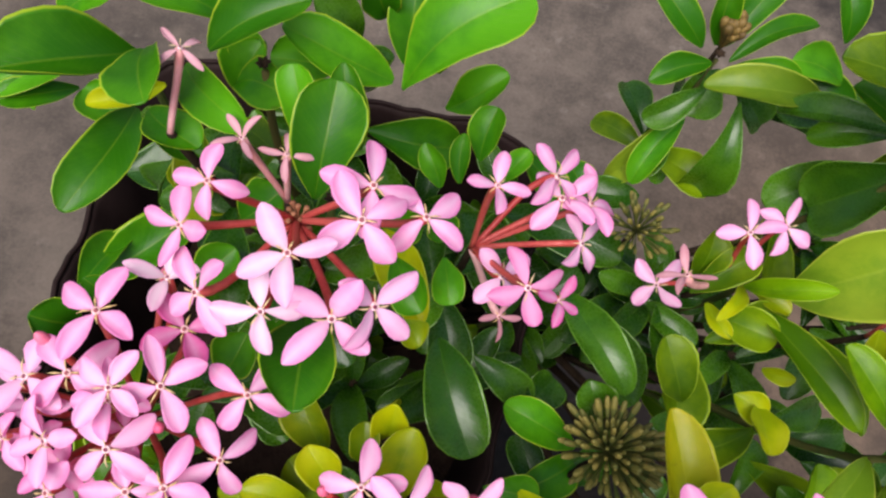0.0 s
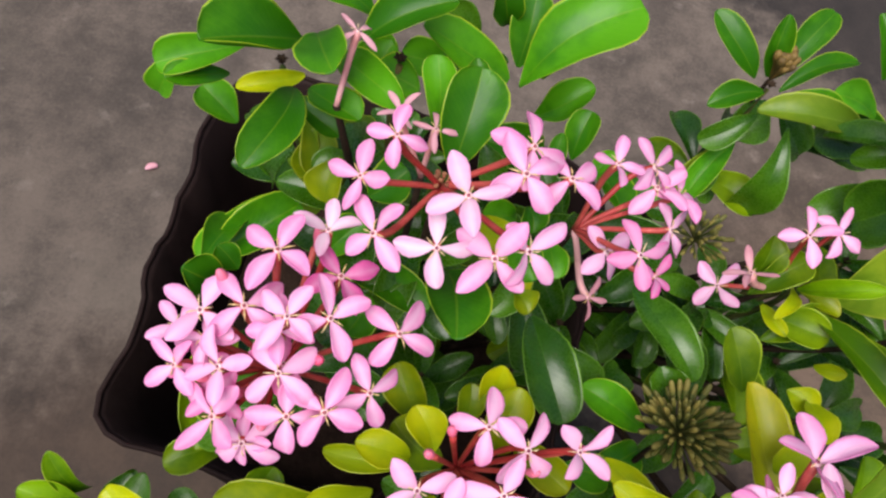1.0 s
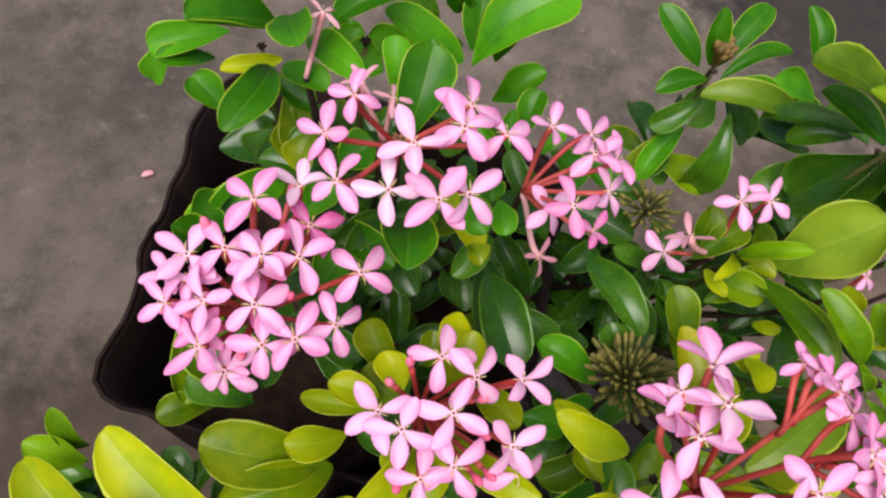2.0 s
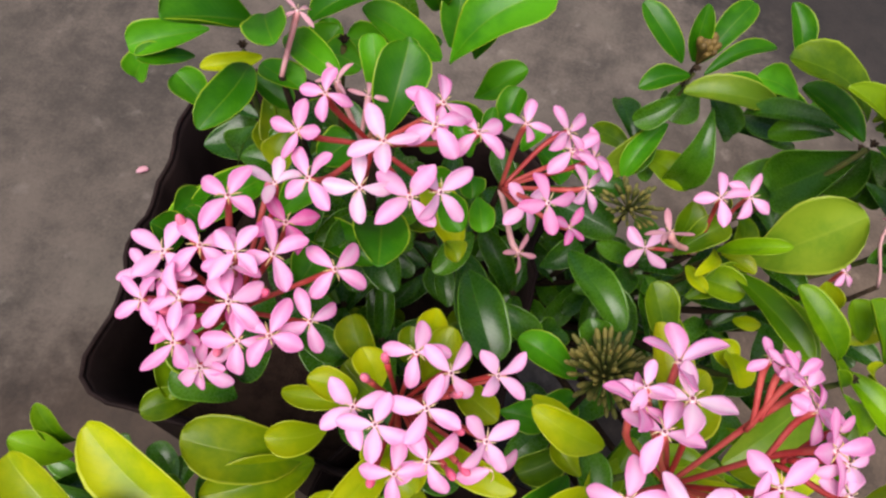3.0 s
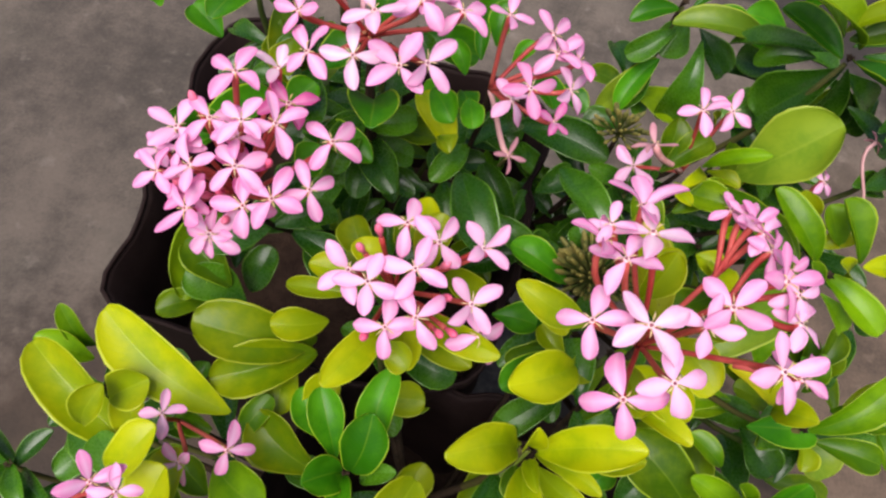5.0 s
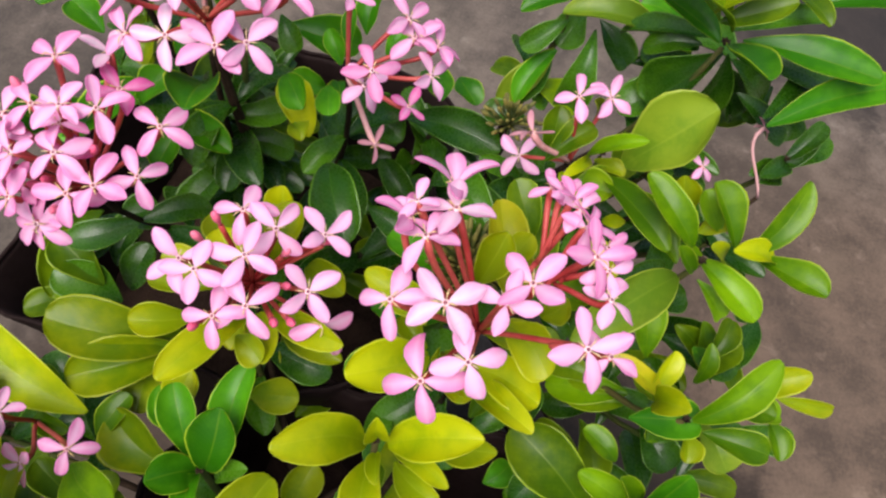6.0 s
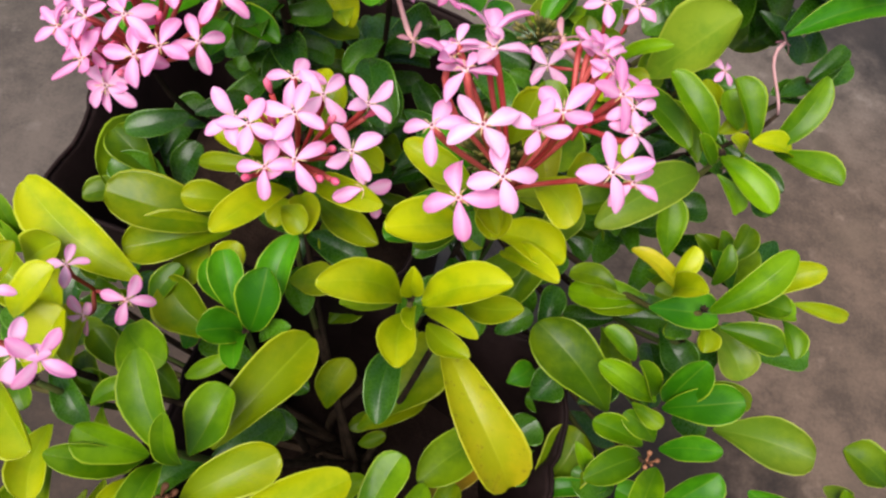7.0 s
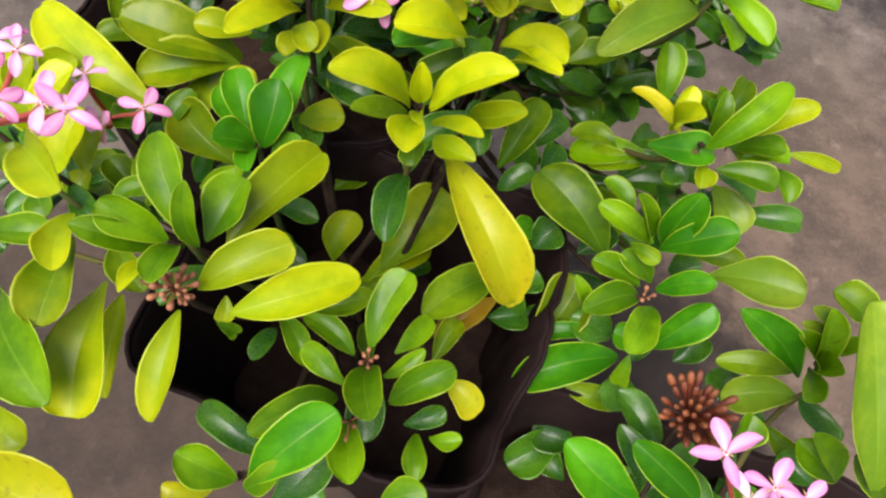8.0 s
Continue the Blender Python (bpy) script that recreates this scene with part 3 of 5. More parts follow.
sprig = shoot(front, (66.3, -52.6, 415.0))
leaf(sprig, (65.9, -46.9, 418.0), (74.7, -11.9, 436.7), 18.4, FRESH)
leaf(sprig, (68.6, -55.9, 420.0), (78.0, -84.6, 445.0), 17.9, FRESH)
leaf(sprig, (81.4, -67.4, 412.0), (106.1, -47.5, 428.0), 16.7, FRESH)
leaf(sprig, (60.1, -63.9, 408.0), (35.2, -51.2, 412.0), 12.5, FRESH)
leaf(sprig, (57.6, -70.2, 410.0), (29.4, -100.1, 432.0), 16.0, FRESH)
leaf(sprig, (75.4, -55.7, 410.0), (91.0, -40.8, 420.0), 8.0, FRESH)
leaf(sprig, (76.8, -40.0, 400.0), (88.7, -14.6, 394.1), 12.0, FRESH)
leaf(sprig, (103.6, -46.4, 400.0), (123.5, -56.7, 395.0), 15.6, YELLOW)
leaf(sprig, (89.6, -67.9, 380.0), (108.0, -56.3, 385.0), 11.5, DARK)
leaf(sprig, (97.0, -70.5, 380.0), (102.1, -93.9, 385.0), 11.4, FRESH)
leaf(sprig, (103.5, -69.6, 375.0), (119.7, -67.8, 380.0), 9.3, FRESH)
leaf(sprig, (58.0, -46.2, 400.0), (28.8, -35.2, 405.0), 12.9, FRESH)
leaf(sprig, (16.9, -35.9, 400.0), (37.1, -58.0, 400.0), 11.4, FRESH)
leaf(sprig, (14.5, -40.7, 390.0), (10.4, -60.6, 395.2), 9.9, DARK)

sprig = shoot(front, (33.6, -116.8, 430.0))
leaf(sprig, (38.2, -119.2, 438.0), (66.4, -87.9, 462.0), 22.2, VIVID)
leaf(sprig, (37.3, -121.4, 436.0), (51.6, -110.4, 452.0), 9.9, FRESH)
leaf(sprig, (33.1, -118.9, 436.0), (10.8, -117.4, 452.0), 15.8, FRESH)
leaf(sprig, (24.2, -124.3, 430.0), (7.2, -128.7, 440.0), 11.4, YELLOW)
leaf(sprig, (66.3, -79.1, 410.0), (76.2, -108.3, 430.0), 16.3, FRESH)
leaf(sprig, (90.2, -111.3, 420.0), (107.6, -103.2, 430.0), 15.9, FRESH)
leaf(sprig, (44.8, -121.9, 410.0), (63.9, -93.1, 420.0), 19.6, DARK)
leaf(sprig, (28.8, -127.5, 420.0), (40.8, -133.3, 420.0), 15.3, FRESH)

sprig = shoot(front, (56.5, 39.5, 330.0))
leaf(sprig, (121.0, 16.8, 370.0), (92.7, -13.3, 360.0), 14.0, BROWN)
leaf(sprig, (119.8, 0.4, 425.0), (127.8, -6.8, 420.0), 10.5, YELLOW)
leaf(sprig, (118.3, 26.0, 375.0), (84.1, -13.9, 392.3), 23.8, GREEN)
leaf(sprig, (52.0, 18.3, 360.0), (79.5, 65.7, 385.0), 34.1, OLIVE)
leaf(sprig, (23.0, 18.7, 355.0), (28.4, 44.7, 373.0), 20.7, OLIVE)
leaf(sprig, (48.1, 1.3, 370.0), (61.3, 8.2, 375.0), 8.2, OLIVE)
leaf(sprig, (34.7, -40.6, 430.0), (61.2, -24.7, 430.0), 11.6, GREEN)
leaf(sprig, (95.7, -10.0, 360.0), (116.6, 13.5, 365.0), 14.1, BROWN)
leaf(sprig, (118.5, 8.2, 360.0), (139.5, 16.4, 360.0), 20.2, DARK)
leaf(sprig, (95.0, -32.4, 380.0), (102.9, -8.1, 385.0), 13.1, OLIVE)
leaf(sprig, (42.5, 13.5, 350.0), (75.8, 41.6, 360.0), 20.1, OLIVE)
leaf(sprig, (-0.5, -3.0, 400.0), (19.3, -7.3, 400.0), 14.9, DARK)
leaf(sprig, (4.9, 73.9, 340.0), (17.1, 96.0, 340.0), 22.4, GREEN)
leaf(sprig, (102.6, 80.9, 400.0), (117.5, 119.9, 420.0), 19.6, GREEN)
leaf(sprig, (122.3, 95.0, 370.0), (103.2, 110.2, 400.0), 17.2, DARK)
leaf(sprig, (131.0, 84.9, 385.0), (132.4, 111.7, 395.0), 14.9, DARK)
leaf(sprig, (105.4, 80.2, 380.0), (123.2, 93.5, 390.0), 14.1, DARK)
leaf(sprig, (115.8, 114.3, 380.0), (134.0, 136.2, 392.0), 16.3, DARK)
leaf(sprig, (119.0, 56.3, 370.0), (131.6, 68.9, 372.0), 15.4, VIVID)
leaf(sprig, (135.1, 161.3, 370.0), (153.1, 151.9, 365.0), 15.3, DARK)

sprig = shoot(right, (193.0, 48.9, 405.0))
leaf(sprig, (173.4, 48.0, 390.0), (124.6, 79.3, 411.0), 31.2, GREEN)
leaf(sprig, (192.9, 53.7, 408.0), (158.5, 62.4, 419.4), 14.9, FRESH)
leaf(sprig, (191.4, 56.1, 408.0), (172.7, 58.0, 442.2), 12.1, FRESH)
leaf(sprig, (197.7, 55.1, 408.0), (204.1, 65.9, 445.6), 20.3, VIVID)
leaf(sprig, (196.2, 51.2, 408.0), (225.7, 53.5, 439.3), 19.7, VIVID)
leaf(sprig, (180.1, 49.4, 410.0), (195.5, 39.8, 415.0), 9.2, GREEN)
leaf(sprig, (192.4, 33.4, 395.0), (162.8, 36.3, 405.2), 14.3, FRESH)
leaf(sprig, (198.1, 37.1, 395.0), (177.4, 44.1, 410.0), 15.0, FRESH)
leaf(sprig, (201.0, 33.8, 395.0), (224.3, 33.2, 419.8), 13.1, VIVID)
leaf(sprig, (192.4, 27.9, 395.0), (162.2, 5.7, 406.4), 16.4, FRESH)
leaf(sprig, (201.8, 25.1, 392.0), (187.8, -9.6, 405.3), 18.3, FRESH)
leaf(sprig, (230.1, 53.9, 390.0), (273.5, 44.3, 412.8), 25.9, PALE)
leaf(sprig, (204.8, 4.7, 385.0), (225.2, 23.5, 415.3), 19.9, VIVID)
leaf(sprig, (195.5, 5.5, 360.0), (140.3, -22.2, 350.6), 24.2, VIVID)
leaf(sprig, (147.7, 4.8, 350.0), (164.0, 38.8, 375.0), 30.3, OLIVE)
leaf(sprig, (167.5, 14.5, 390.0), (154.6, 21.3, 412.4), 7.8, FRESH)
leaf(sprig, (194.4, -2.3, 385.0), (194.6, -14.7, 370.0), 10.1, FRESH)
leaf(sprig, (184.6, 14.3, 365.0), (146.6, 2.4, 360.0), 10.4, VIVID)
leaf(sprig, (229.2, 119.1, 385.0), (249.8, 91.1, 380.0), 24.7, PALE)
leaf(sprig, (182.0, 76.9, 400.0), (161.7, 88.3, 405.0), 13.8, FRESH)
leaf(sprig, (222.9, -9.1, 340.0), (172.5, -12.9, 340.0), 13.7, GREEN)
leaf(sprig, (161.2, 14.6, 340.0), (138.6, 23.1, 340.0), 20.6, DARK)
leaf(sprig, (203.8, 4.9, 360.0), (207.0, 17.9, 365.0), 13.4, DARK)
leaf(sprig, (207.6, 11.1, 375.0), (187.6, 13.2, 372.0), 16.2, VIVID)

sprig = shoot(right, (197.6, 89.4, 450.0))
leaf(sprig, (223.5, 138.7, 400.0), (199.8, 150.0, 425.0), 14.3, GREEN)
leaf(sprig, (225.1, 137.5, 400.0), (212.9, 153.3, 430.0), 13.7, FRESH)
leaf(sprig, (228.4, 136.6, 400.0), (232.6, 150.8, 425.0), 15.3, GREEN)
leaf(sprig, (223.6, 127.9, 380.0), (190.0, 127.1, 392.0), 16.2, GREEN)
leaf(sprig, (220.1, 130.4, 380.0), (195.6, 142.3, 388.0), 14.3, DARK)
leaf(sprig, (230.1, 133.7, 400.0), (203.9, 132.0, 440.0), 12.0, VIVID)
leaf(sprig, (172.1, 85.1, 448.0), (206.9, 91.8, 446.0), 19.6, VIVID, -0.05)
leaf(sprig, (201.2, 90.0, 450.0), (229.7, 116.7, 479.0), 16.0, FRESH)
leaf(sprig, (221.6, 108.4, 445.0), (249.8, 119.7, 467.6), 15.0, LIME)
leaf(sprig, (189.0, 99.4, 445.0), (157.5, 108.8, 458.3), 10.5, YELLOW)
leaf(sprig, (182.0, 94.0, 452.0), (188.8, 83.2, 480.5), 14.1, LIME)
leaf(sprig, (180.1, 120.4, 440.0), (171.9, 143.1, 462.0), 16.8, FRESH)
leaf(sprig, (183.5, 112.8, 405.0), (141.8, 115.5, 385.0), 18.7, FRESH)
leaf(sprig, (212.3, 90.9, 435.0), (243.1, 85.9, 439.7), 16.0, FRESH)
leaf(sprig, (202.8, 87.4, 440.0), (203.3, 72.7, 440.0), 13.0, LIME)
leaf(sprig, (227.5, 106.9, 430.0), (251.6, 108.6, 435.0), 12.8, FRESH)
leaf(sprig, (255.4, 121.7, 425.0), (288.6, 125.9, 418.7), 8.6, LIME)
leaf(sprig, (249.9, 109.8, 425.0), (256.8, 89.8, 424.0), 13.0, FRESH)
leaf(sprig, (223.7, 107.2, 410.0), (249.7, 101.9, 400.0), 11.9, DARK)
leaf(sprig, (215.3, 131.9, 430.0), (224.2, 152.8, 440.0), 13.2, GREEN)
leaf(sprig, (191.9, 98.6, 430.0), (194.4, 85.4, 420.0), 14.2, DARK)
leaf(sprig, (209.4, 117.2, 430.0), (209.5, 132.0, 450.0), 9.3, FRESH)
leaf(sprig, (172.2, 173.9, 360.0), (152.9, 198.3, 360.0), 16.2, DARK)
leaf(sprig, (192.7, 95.3, 425.0), (195.0, 85.1, 420.0), 14.8, FRESH)
leaf(sprig, (222.7, 110.6, 432.0), (242.4, 102.3, 448.0), 15.1, FRESH)
leaf(sprig, (184.0, 109.1, 400.0), (152.5, 112.7, 390.0), 15.9, GREEN)
leaf(sprig, (184.0, 100.0, 445.0), (187.5, 117.5, 462.0), 12.5, LIME)

sprig = shoot(right, (205.0, 95.0, 400.0))
leaf(sprig, (179.2, 104.6, 358.6), (182.3, 139.9, 361.4), 15.9, DARK)
leaf(sprig, (199.2, 108.4, 339.9), (240.5, 113.6, 340.1), 20.9, DARK)
leaf(sprig, (225.6, 84.3, 370.1), (232.9, 125.1, 369.9), 16.0, DARK)
leaf(sprig, (204.5, 63.0, 364.3), (201.1, 110.1, 355.7), 18.8, DARK)
leaf(sprig, (165.1, 101.2, 379.7), (176.5, 66.3, 380.3), 18.8, GREEN)
leaf(sprig, (200.9, 154.7, 398.6), (245.4, 143.4, 401.4), 20.1, DARK)
leaf(sprig, (261.4, 182.5, 391.6), (241.9, 146.3, 388.4), 17.8, DARK)
leaf(sprig, (197.1, 176.2, 369.6), (239.8, 160.5, 390.4), 20.0, DARK)
leaf(sprig, (189.0, 155.8, 361.2), (224.2, 132.9, 378.8), 20.1, GREEN)
leaf(sprig, (182.1, 131.7, 360.0), (195.6, 169.3, 360.0), 17.7, DARK)
leaf(sprig, (254.5, 127.0, 383.9), (239.2, 169.7, 376.1), 15.3, GREEN)
leaf(sprig, (254.4, 123.0, 354.8), (295.7, 122.2, 365.2), 19.2, DARK)
leaf(sprig, (231.2, 91.0, 348.4), (268.0, 90.2, 351.6), 16.2, GREEN)

sprig = shoot(corner, (282.1, -2.0, 400.0))
leaf(sprig, (288.3, -56.0, 440.0), (263.6, 8.6, 482.0), 36.1, PALE)
leaf(sprig, (270.9, -1.5, 412.0), (228.5, 12.2, 439.4), 17.4, VIVID)
leaf(sprig, (276.0, 7.3, 400.0), (237.4, 3.9, 392.0), 13.5, GREEN)
leaf(sprig, (281.0, -1.9, 390.0), (246.0, -9.6, 380.0), 19.7, PALE)
leaf(sprig, (279.5, 9.2, 410.0), (257.0, 9.2, 437.0), 14.3, FRESH)
leaf(sprig, (280.0, 7.8, 410.0), (269.6, 22.8, 443.8), 15.3, FRESH)
leaf(sprig, (279.4, 6.1, 410.0), (282.8, -1.6, 430.2), 12.8, FRESH)
leaf(sprig, (278.3, 5.8, 410.0), (267.8, -17.3, 423.5), 14.4, FRESH)
leaf(sprig, (283.8, 16.6, 410.0), (285.0, 15.1, 437.0), 13.0, FRESH)
leaf(sprig, (280.1, -5.4, 395.0), (297.4, -25.1, 400.0), 14.3, DARK)
leaf(sprig, (297.3, -42.7, 400.0), (272.0, -31.9, 410.0), 17.6, FRESH)
leaf(sprig, (320.7, 47.5, 395.0), (293.4, 57.2, 403.6), 22.6, GREEN)
leaf(sprig, (204.5, -78.5, 400.0), (162.5, -64.2, 418.0), 23.1, VIVID)
leaf(sprig, (223.7, -76.2, 420.0), (187.9, -61.0, 436.0), 17.0, VIVID)
leaf(sprig, (204.5, -70.8, 400.0), (186.7, -49.0, 415.0), 13.5, DARK)
leaf(sprig, (308.1, -54.1, 420.0), (281.6, -42.4, 440.0), 18.6, GREEN)
leaf(sprig, (187.5, -20.5, 285.0), (155.4, -52.0, 280.0), 26.0, DARK)
leaf(sprig, (230.5, -52.0, 430.0), (236.5, -36.9, 440.0), 13.7, FRESH)
leaf(sprig, (298.4, -6.4, 420.0), (292.3, -34.6, 440.0), 18.4, FRESH)
leaf(sprig, (195.1, -50.3, 270.0), (171.0, -32.8, 270.0), 21.6, DARK)
leaf(sprig, (296.1, -43.2, 380.0), (278.6, -30.7, 380.0), 16.6, DARK)
leaf(sprig, (284.9, 22.0, 415.0), (262.3, 22.4, 440.0), 10.6, PALE)
leaf(sprig, (279.8, 16.8, 415.0), (261.4, 17.3, 432.0), 9.4, PALE)
leaf(sprig, (293.8, -44.4, 405.0), (271.2, -32.7, 425.0), 13.5, FRESH)

sprig = shoot(front, (-80.1, -27.8, 460.0))
leaf(sprig, (-103.4, 48.5, 390.0), (-120.9, 62.7, 395.0), 13.2, DARK)
leaf(sprig, (-102.2, 46.8, 385.0), (-98.1, 63.4, 392.0), 12.6, DARK)
leaf(sprig, (-112.1, 44.1, 385.0), (-128.3, 46.8, 388.0), 12.8, DARK)
leaf(sprig, (-66.3, -3.4, 420.0), (-83.5, 7.2, 432.0), 15.0, GREEN)
leaf(sprig, (-64.0, -4.5, 415.0), (-49.5, 10.4, 425.0), 14.5, GREEN)
leaf(sprig, (-65.8, -9.6, 412.0), (-85.4, -13.9, 420.0), 14.2, FRESH)
leaf(sprig, (-99.5, -1.6, 420.0), (-81.6, 11.8, 428.0), 13.0, GREEN)
leaf(sprig, (-42.3, -7.1, 400.0), (-57.7, 2.9, 412.0), 14.9, GREEN)
leaf(sprig, (-43.5, 13.0, 420.0), (-38.1, 28.2, 430.0), 13.1, VIVID)
leaf(sprig, (-92.8, -20.3, 420.0), (-90.5, -1.4, 430.0), 14.7, OLIVE)
leaf(sprig, (-82.8, -75.2, 450.0), (-33.8, -115.5, 470.0), 28.5, FRESH)
leaf(sprig, (-39.5, -62.0, 462.0), (-32.6, -115.6, 452.0), 27.1, LIME, 0.06, 0.1, 0)
leaf(sprig, (-53.3, -52.8, 475.0), (-47.3, -91.2, 478.0), 21.5, OLIVE)
leaf(sprig, (-55.3, -44.9, 480.0), (-45.4, -72.8, 490.0), 14.5, LIME)
leaf(sprig, (-59.2, -41.9, 520.0), (-29.5, -60.8, 535.0), 17.2, LIME)
leaf(sprig, (-51.4, -53.6, 420.0), (-41.1, -98.8, 410.0), 17.2, LIME)
leaf(sprig, (-70.0, -137.1, 440.0), (-16.6, -146.6, 450.0), 31.7, YELLOW)
leaf(sprig, (-80.5, -116.3, 420.0), (-59.2, -127.6, 420.0), 22.7, OLIVE)
leaf(sprig, (-71.9, -17.6, 460.0), (-72.5, 6.7, 470.0), 15.1, LIME)
leaf(sprig, (-99.7, -54.1, 460.0), (-68.4, -49.2, 464.0), 14.2, FRESH)
leaf(sprig, (-95.8, -26.0, 450.0), (-84.0, -38.2, 450.0), 12.6, FRESH)
leaf(sprig, (-90.1, -31.2, 470.0), (-93.5, -21.3, 480.0), 16.2, OLIVE)
leaf(sprig, (-91.5, -9.5, 480.0), (-74.5, 8.2, 500.0), 16.3, LIME)
leaf(sprig, (-117.7, 7.4, 460.0), (-108.5, 21.4, 480.0), 13.5, LIME)
leaf(sprig, (-78.8, -28.0, 470.0), (-68.3, -3.6, 490.0), 22.1, LIME)
leaf(sprig, (-98.1, 6.3, 430.0), (-109.5, 30.9, 455.0), 16.7, LIME)
leaf(sprig, (-111.9, 20.6, 460.0), (-93.5, 29.3, 475.0), 18.8, LIME)
leaf(sprig, (-60.6, 7.4, 450.0), (-33.0, -6.1, 460.0), 25.9, FRESH)
leaf(sprig, (-54.9, 20.1, 450.0), (-45.5, 38.9, 460.0), 12.1, FRESH)
leaf(sprig, (-154.9, 55.2, 400.0), (-167.9, 63.0, 430.0), 11.2, FRESH)
leaf(sprig, (-153.0, 48.0, 400.0), (-176.9, 46.7, 420.0), 15.3, FRESH)
leaf(sprig, (-100.0, 4.6, 430.0), (-159.9, 37.9, 450.0), 24.4, LIME)
leaf(sprig, (-88.6, 25.6, 440.0), (-67.7, 20.4, 450.0), 11.1, FRESH)
leaf(sprig, (-85.0, 33.2, 430.0), (-101.0, 42.1, 440.0), 19.2, FRESH)
leaf(sprig, (-79.8, 63.0, 420.0), (-75.2, 80.2, 430.0), 16.7, FRESH)

sprig = shoot(front, (-8.7, 82.7, 468.0))
leaf(sprig, (-36.4, 72.3, 450.0), (-86.0, 57.2, 478.0), 26.8, OLIVE)
leaf(sprig, (-1.1, 71.5, 495.0), (-19.0, 35.0, 511.8), 14.6, LIME)
leaf(sprig, (-31.5, 77.3, 465.0), (-54.5, 66.0, 474.4), 15.0, LIME)
leaf(sprig, (-61.1, 28.1, 455.0), (-125.0, 53.8, 474.0), 25.0, LIME)
leaf(sprig, (-33.9, 65.3, 452.0), (-74.2, 38.8, 461.6), 23.8, OLIVE)
leaf(sprig, (-43.7, 64.9, 450.0), (-42.6, 33.2, 452.0), 16.3, OLIVE)
leaf(sprig, (-2.3, 82.2, 475.0), (10.3, 57.2, 487.0), 14.0, LIME)
leaf(sprig, (-9.3, 80.9, 470.0), (-9.2, 64.9, 470.0), 12.3, LIME)
leaf(sprig, (1.1, 92.8, 455.0), (37.3, 75.0, 460.0), 16.1, OLIVE)
leaf(sprig, (8.5, 78.1, 495.0), (43.4, 61.6, 518.9), 12.5, LIME)
leaf(sprig, (-21.5, 88.6, 490.0), (-41.7, 87.4, 500.0), 12.8, LIME)
leaf(sprig, (-19.4, 88.0, 480.0), (-53.7, 85.8, 475.0), 9.2, LIME)
leaf(sprig, (-111.7, 134.6, 430.0), (-107.6, 77.5, 440.0), 22.8, GREEN)
leaf(sprig, (-106.1, 139.8, 420.0), (-108.1, 104.7, 430.0), 18.6, DARK)
leaf(sprig, (-96.0, 109.3, 420.0), (-89.1, 137.9, 430.0), 17.6, DARK)
leaf(sprig, (4.1, 92.8, 440.0), (23.9, 69.3, 440.0), 17.9, OLIVE)
leaf(sprig, (-80.2, 88.0, 430.0), (-108.4, 88.7, 450.0), 20.9, DARK)
leaf(sprig, (-87.7, 90.5, 440.0), (-112.5, 103.9, 455.0), 19.1, GREEN)
leaf(sprig, (-83.8, 98.6, 420.0), (-75.5, 117.6, 440.0), 18.4, DARK)
leaf(sprig, (-49.9, 67.4, 440.0), (-89.3, 62.1, 440.0), 14.3, GREEN)
leaf(sprig, (-29.7, 33.3, 450.0), (-21.5, 52.5, 470.0), 15.4, LIME)
leaf(sprig, (-95.9, 83.5, 430.0), (-117.7, 69.1, 440.0), 15.1, GREEN)
leaf(sprig, (-3.4, 65.3, 490.0), (10.0, 56.8, 490.0), 13.1, LIME)
leaf(sprig, (2.3, 123.4, 500.0), (-3.6, 117.8, 510.0), 9.8, LIME)
leaf(sprig, (0.8, 113.2, 500.0), (1.3, 121.2, 520.0), 13.6, LIME)
leaf(sprig, (14.7, 102.7, 490.0), (35.0, 89.4, 500.0), 13.5, LIME)
leaf(sprig, (-13.6, 92.7, 490.0), (-24.5, 105.1, 500.0), 14.3, LIME)

sprig = shoot(front, (90.3, 82.7, 495.0))
leaf(sprig, (74.6, 70.9, 505.0), (48.0, 48.7, 525.0), 19.0, LIME)
leaf(sprig, (88.4, 70.3, 505.0), (117.6, 56.8, 520.0), 17.7, LIME)
leaf(sprig, (83.7, 64.0, 540.0), (87.8, 41.0, 550.0), 12.7, LIME)
leaf(sprig, (91.3, 79.2, 520.0), (117.4, 74.9, 530.0), 11.9, LIME)
leaf(sprig, (73.3, 78.7, 490.0), (60.1, 90.0, 492.0), 11.5, LIME)
leaf(sprig, (94.7, 66.5, 500.0), (116.1, 44.4, 525.4), 11.8, LIME)
leaf(sprig, (112.7, 80.7, 490.0), (121.8, 93.8, 505.0), 16.1, PALE)
leaf(sprig, (82.5, 87.0, 480.0), (80.0, 70.6, 485.0), 11.6, LIME)
leaf(sprig, (49.1, 106.4, 490.0), (70.6, 85.4, 500.0), 11.7, LIME)
leaf(sprig, (85.9, 86.0, 545.0), (91.4, 97.1, 565.0), 12.8, LIME)
leaf(sprig, (98.1, 109.6, 520.0), (102.9, 116.9, 535.0), 12.5, LIME)
leaf(sprig, (110.2, 81.3, 540.0), (117.3, 85.3, 550.0), 10.0, LIME)
leaf(sprig, (98.8, 76.1, 540.0), (115.3, 58.4, 545.0), 15.7, LIME)
leaf(sprig, (79.7, 60.3, 540.0), (89.6, 43.5, 550.0), 9.4, LIME)
leaf(sprig, (75.4, 87.0, 510.0), (43.5, 91.9, 522.0), 13.9, LIME)

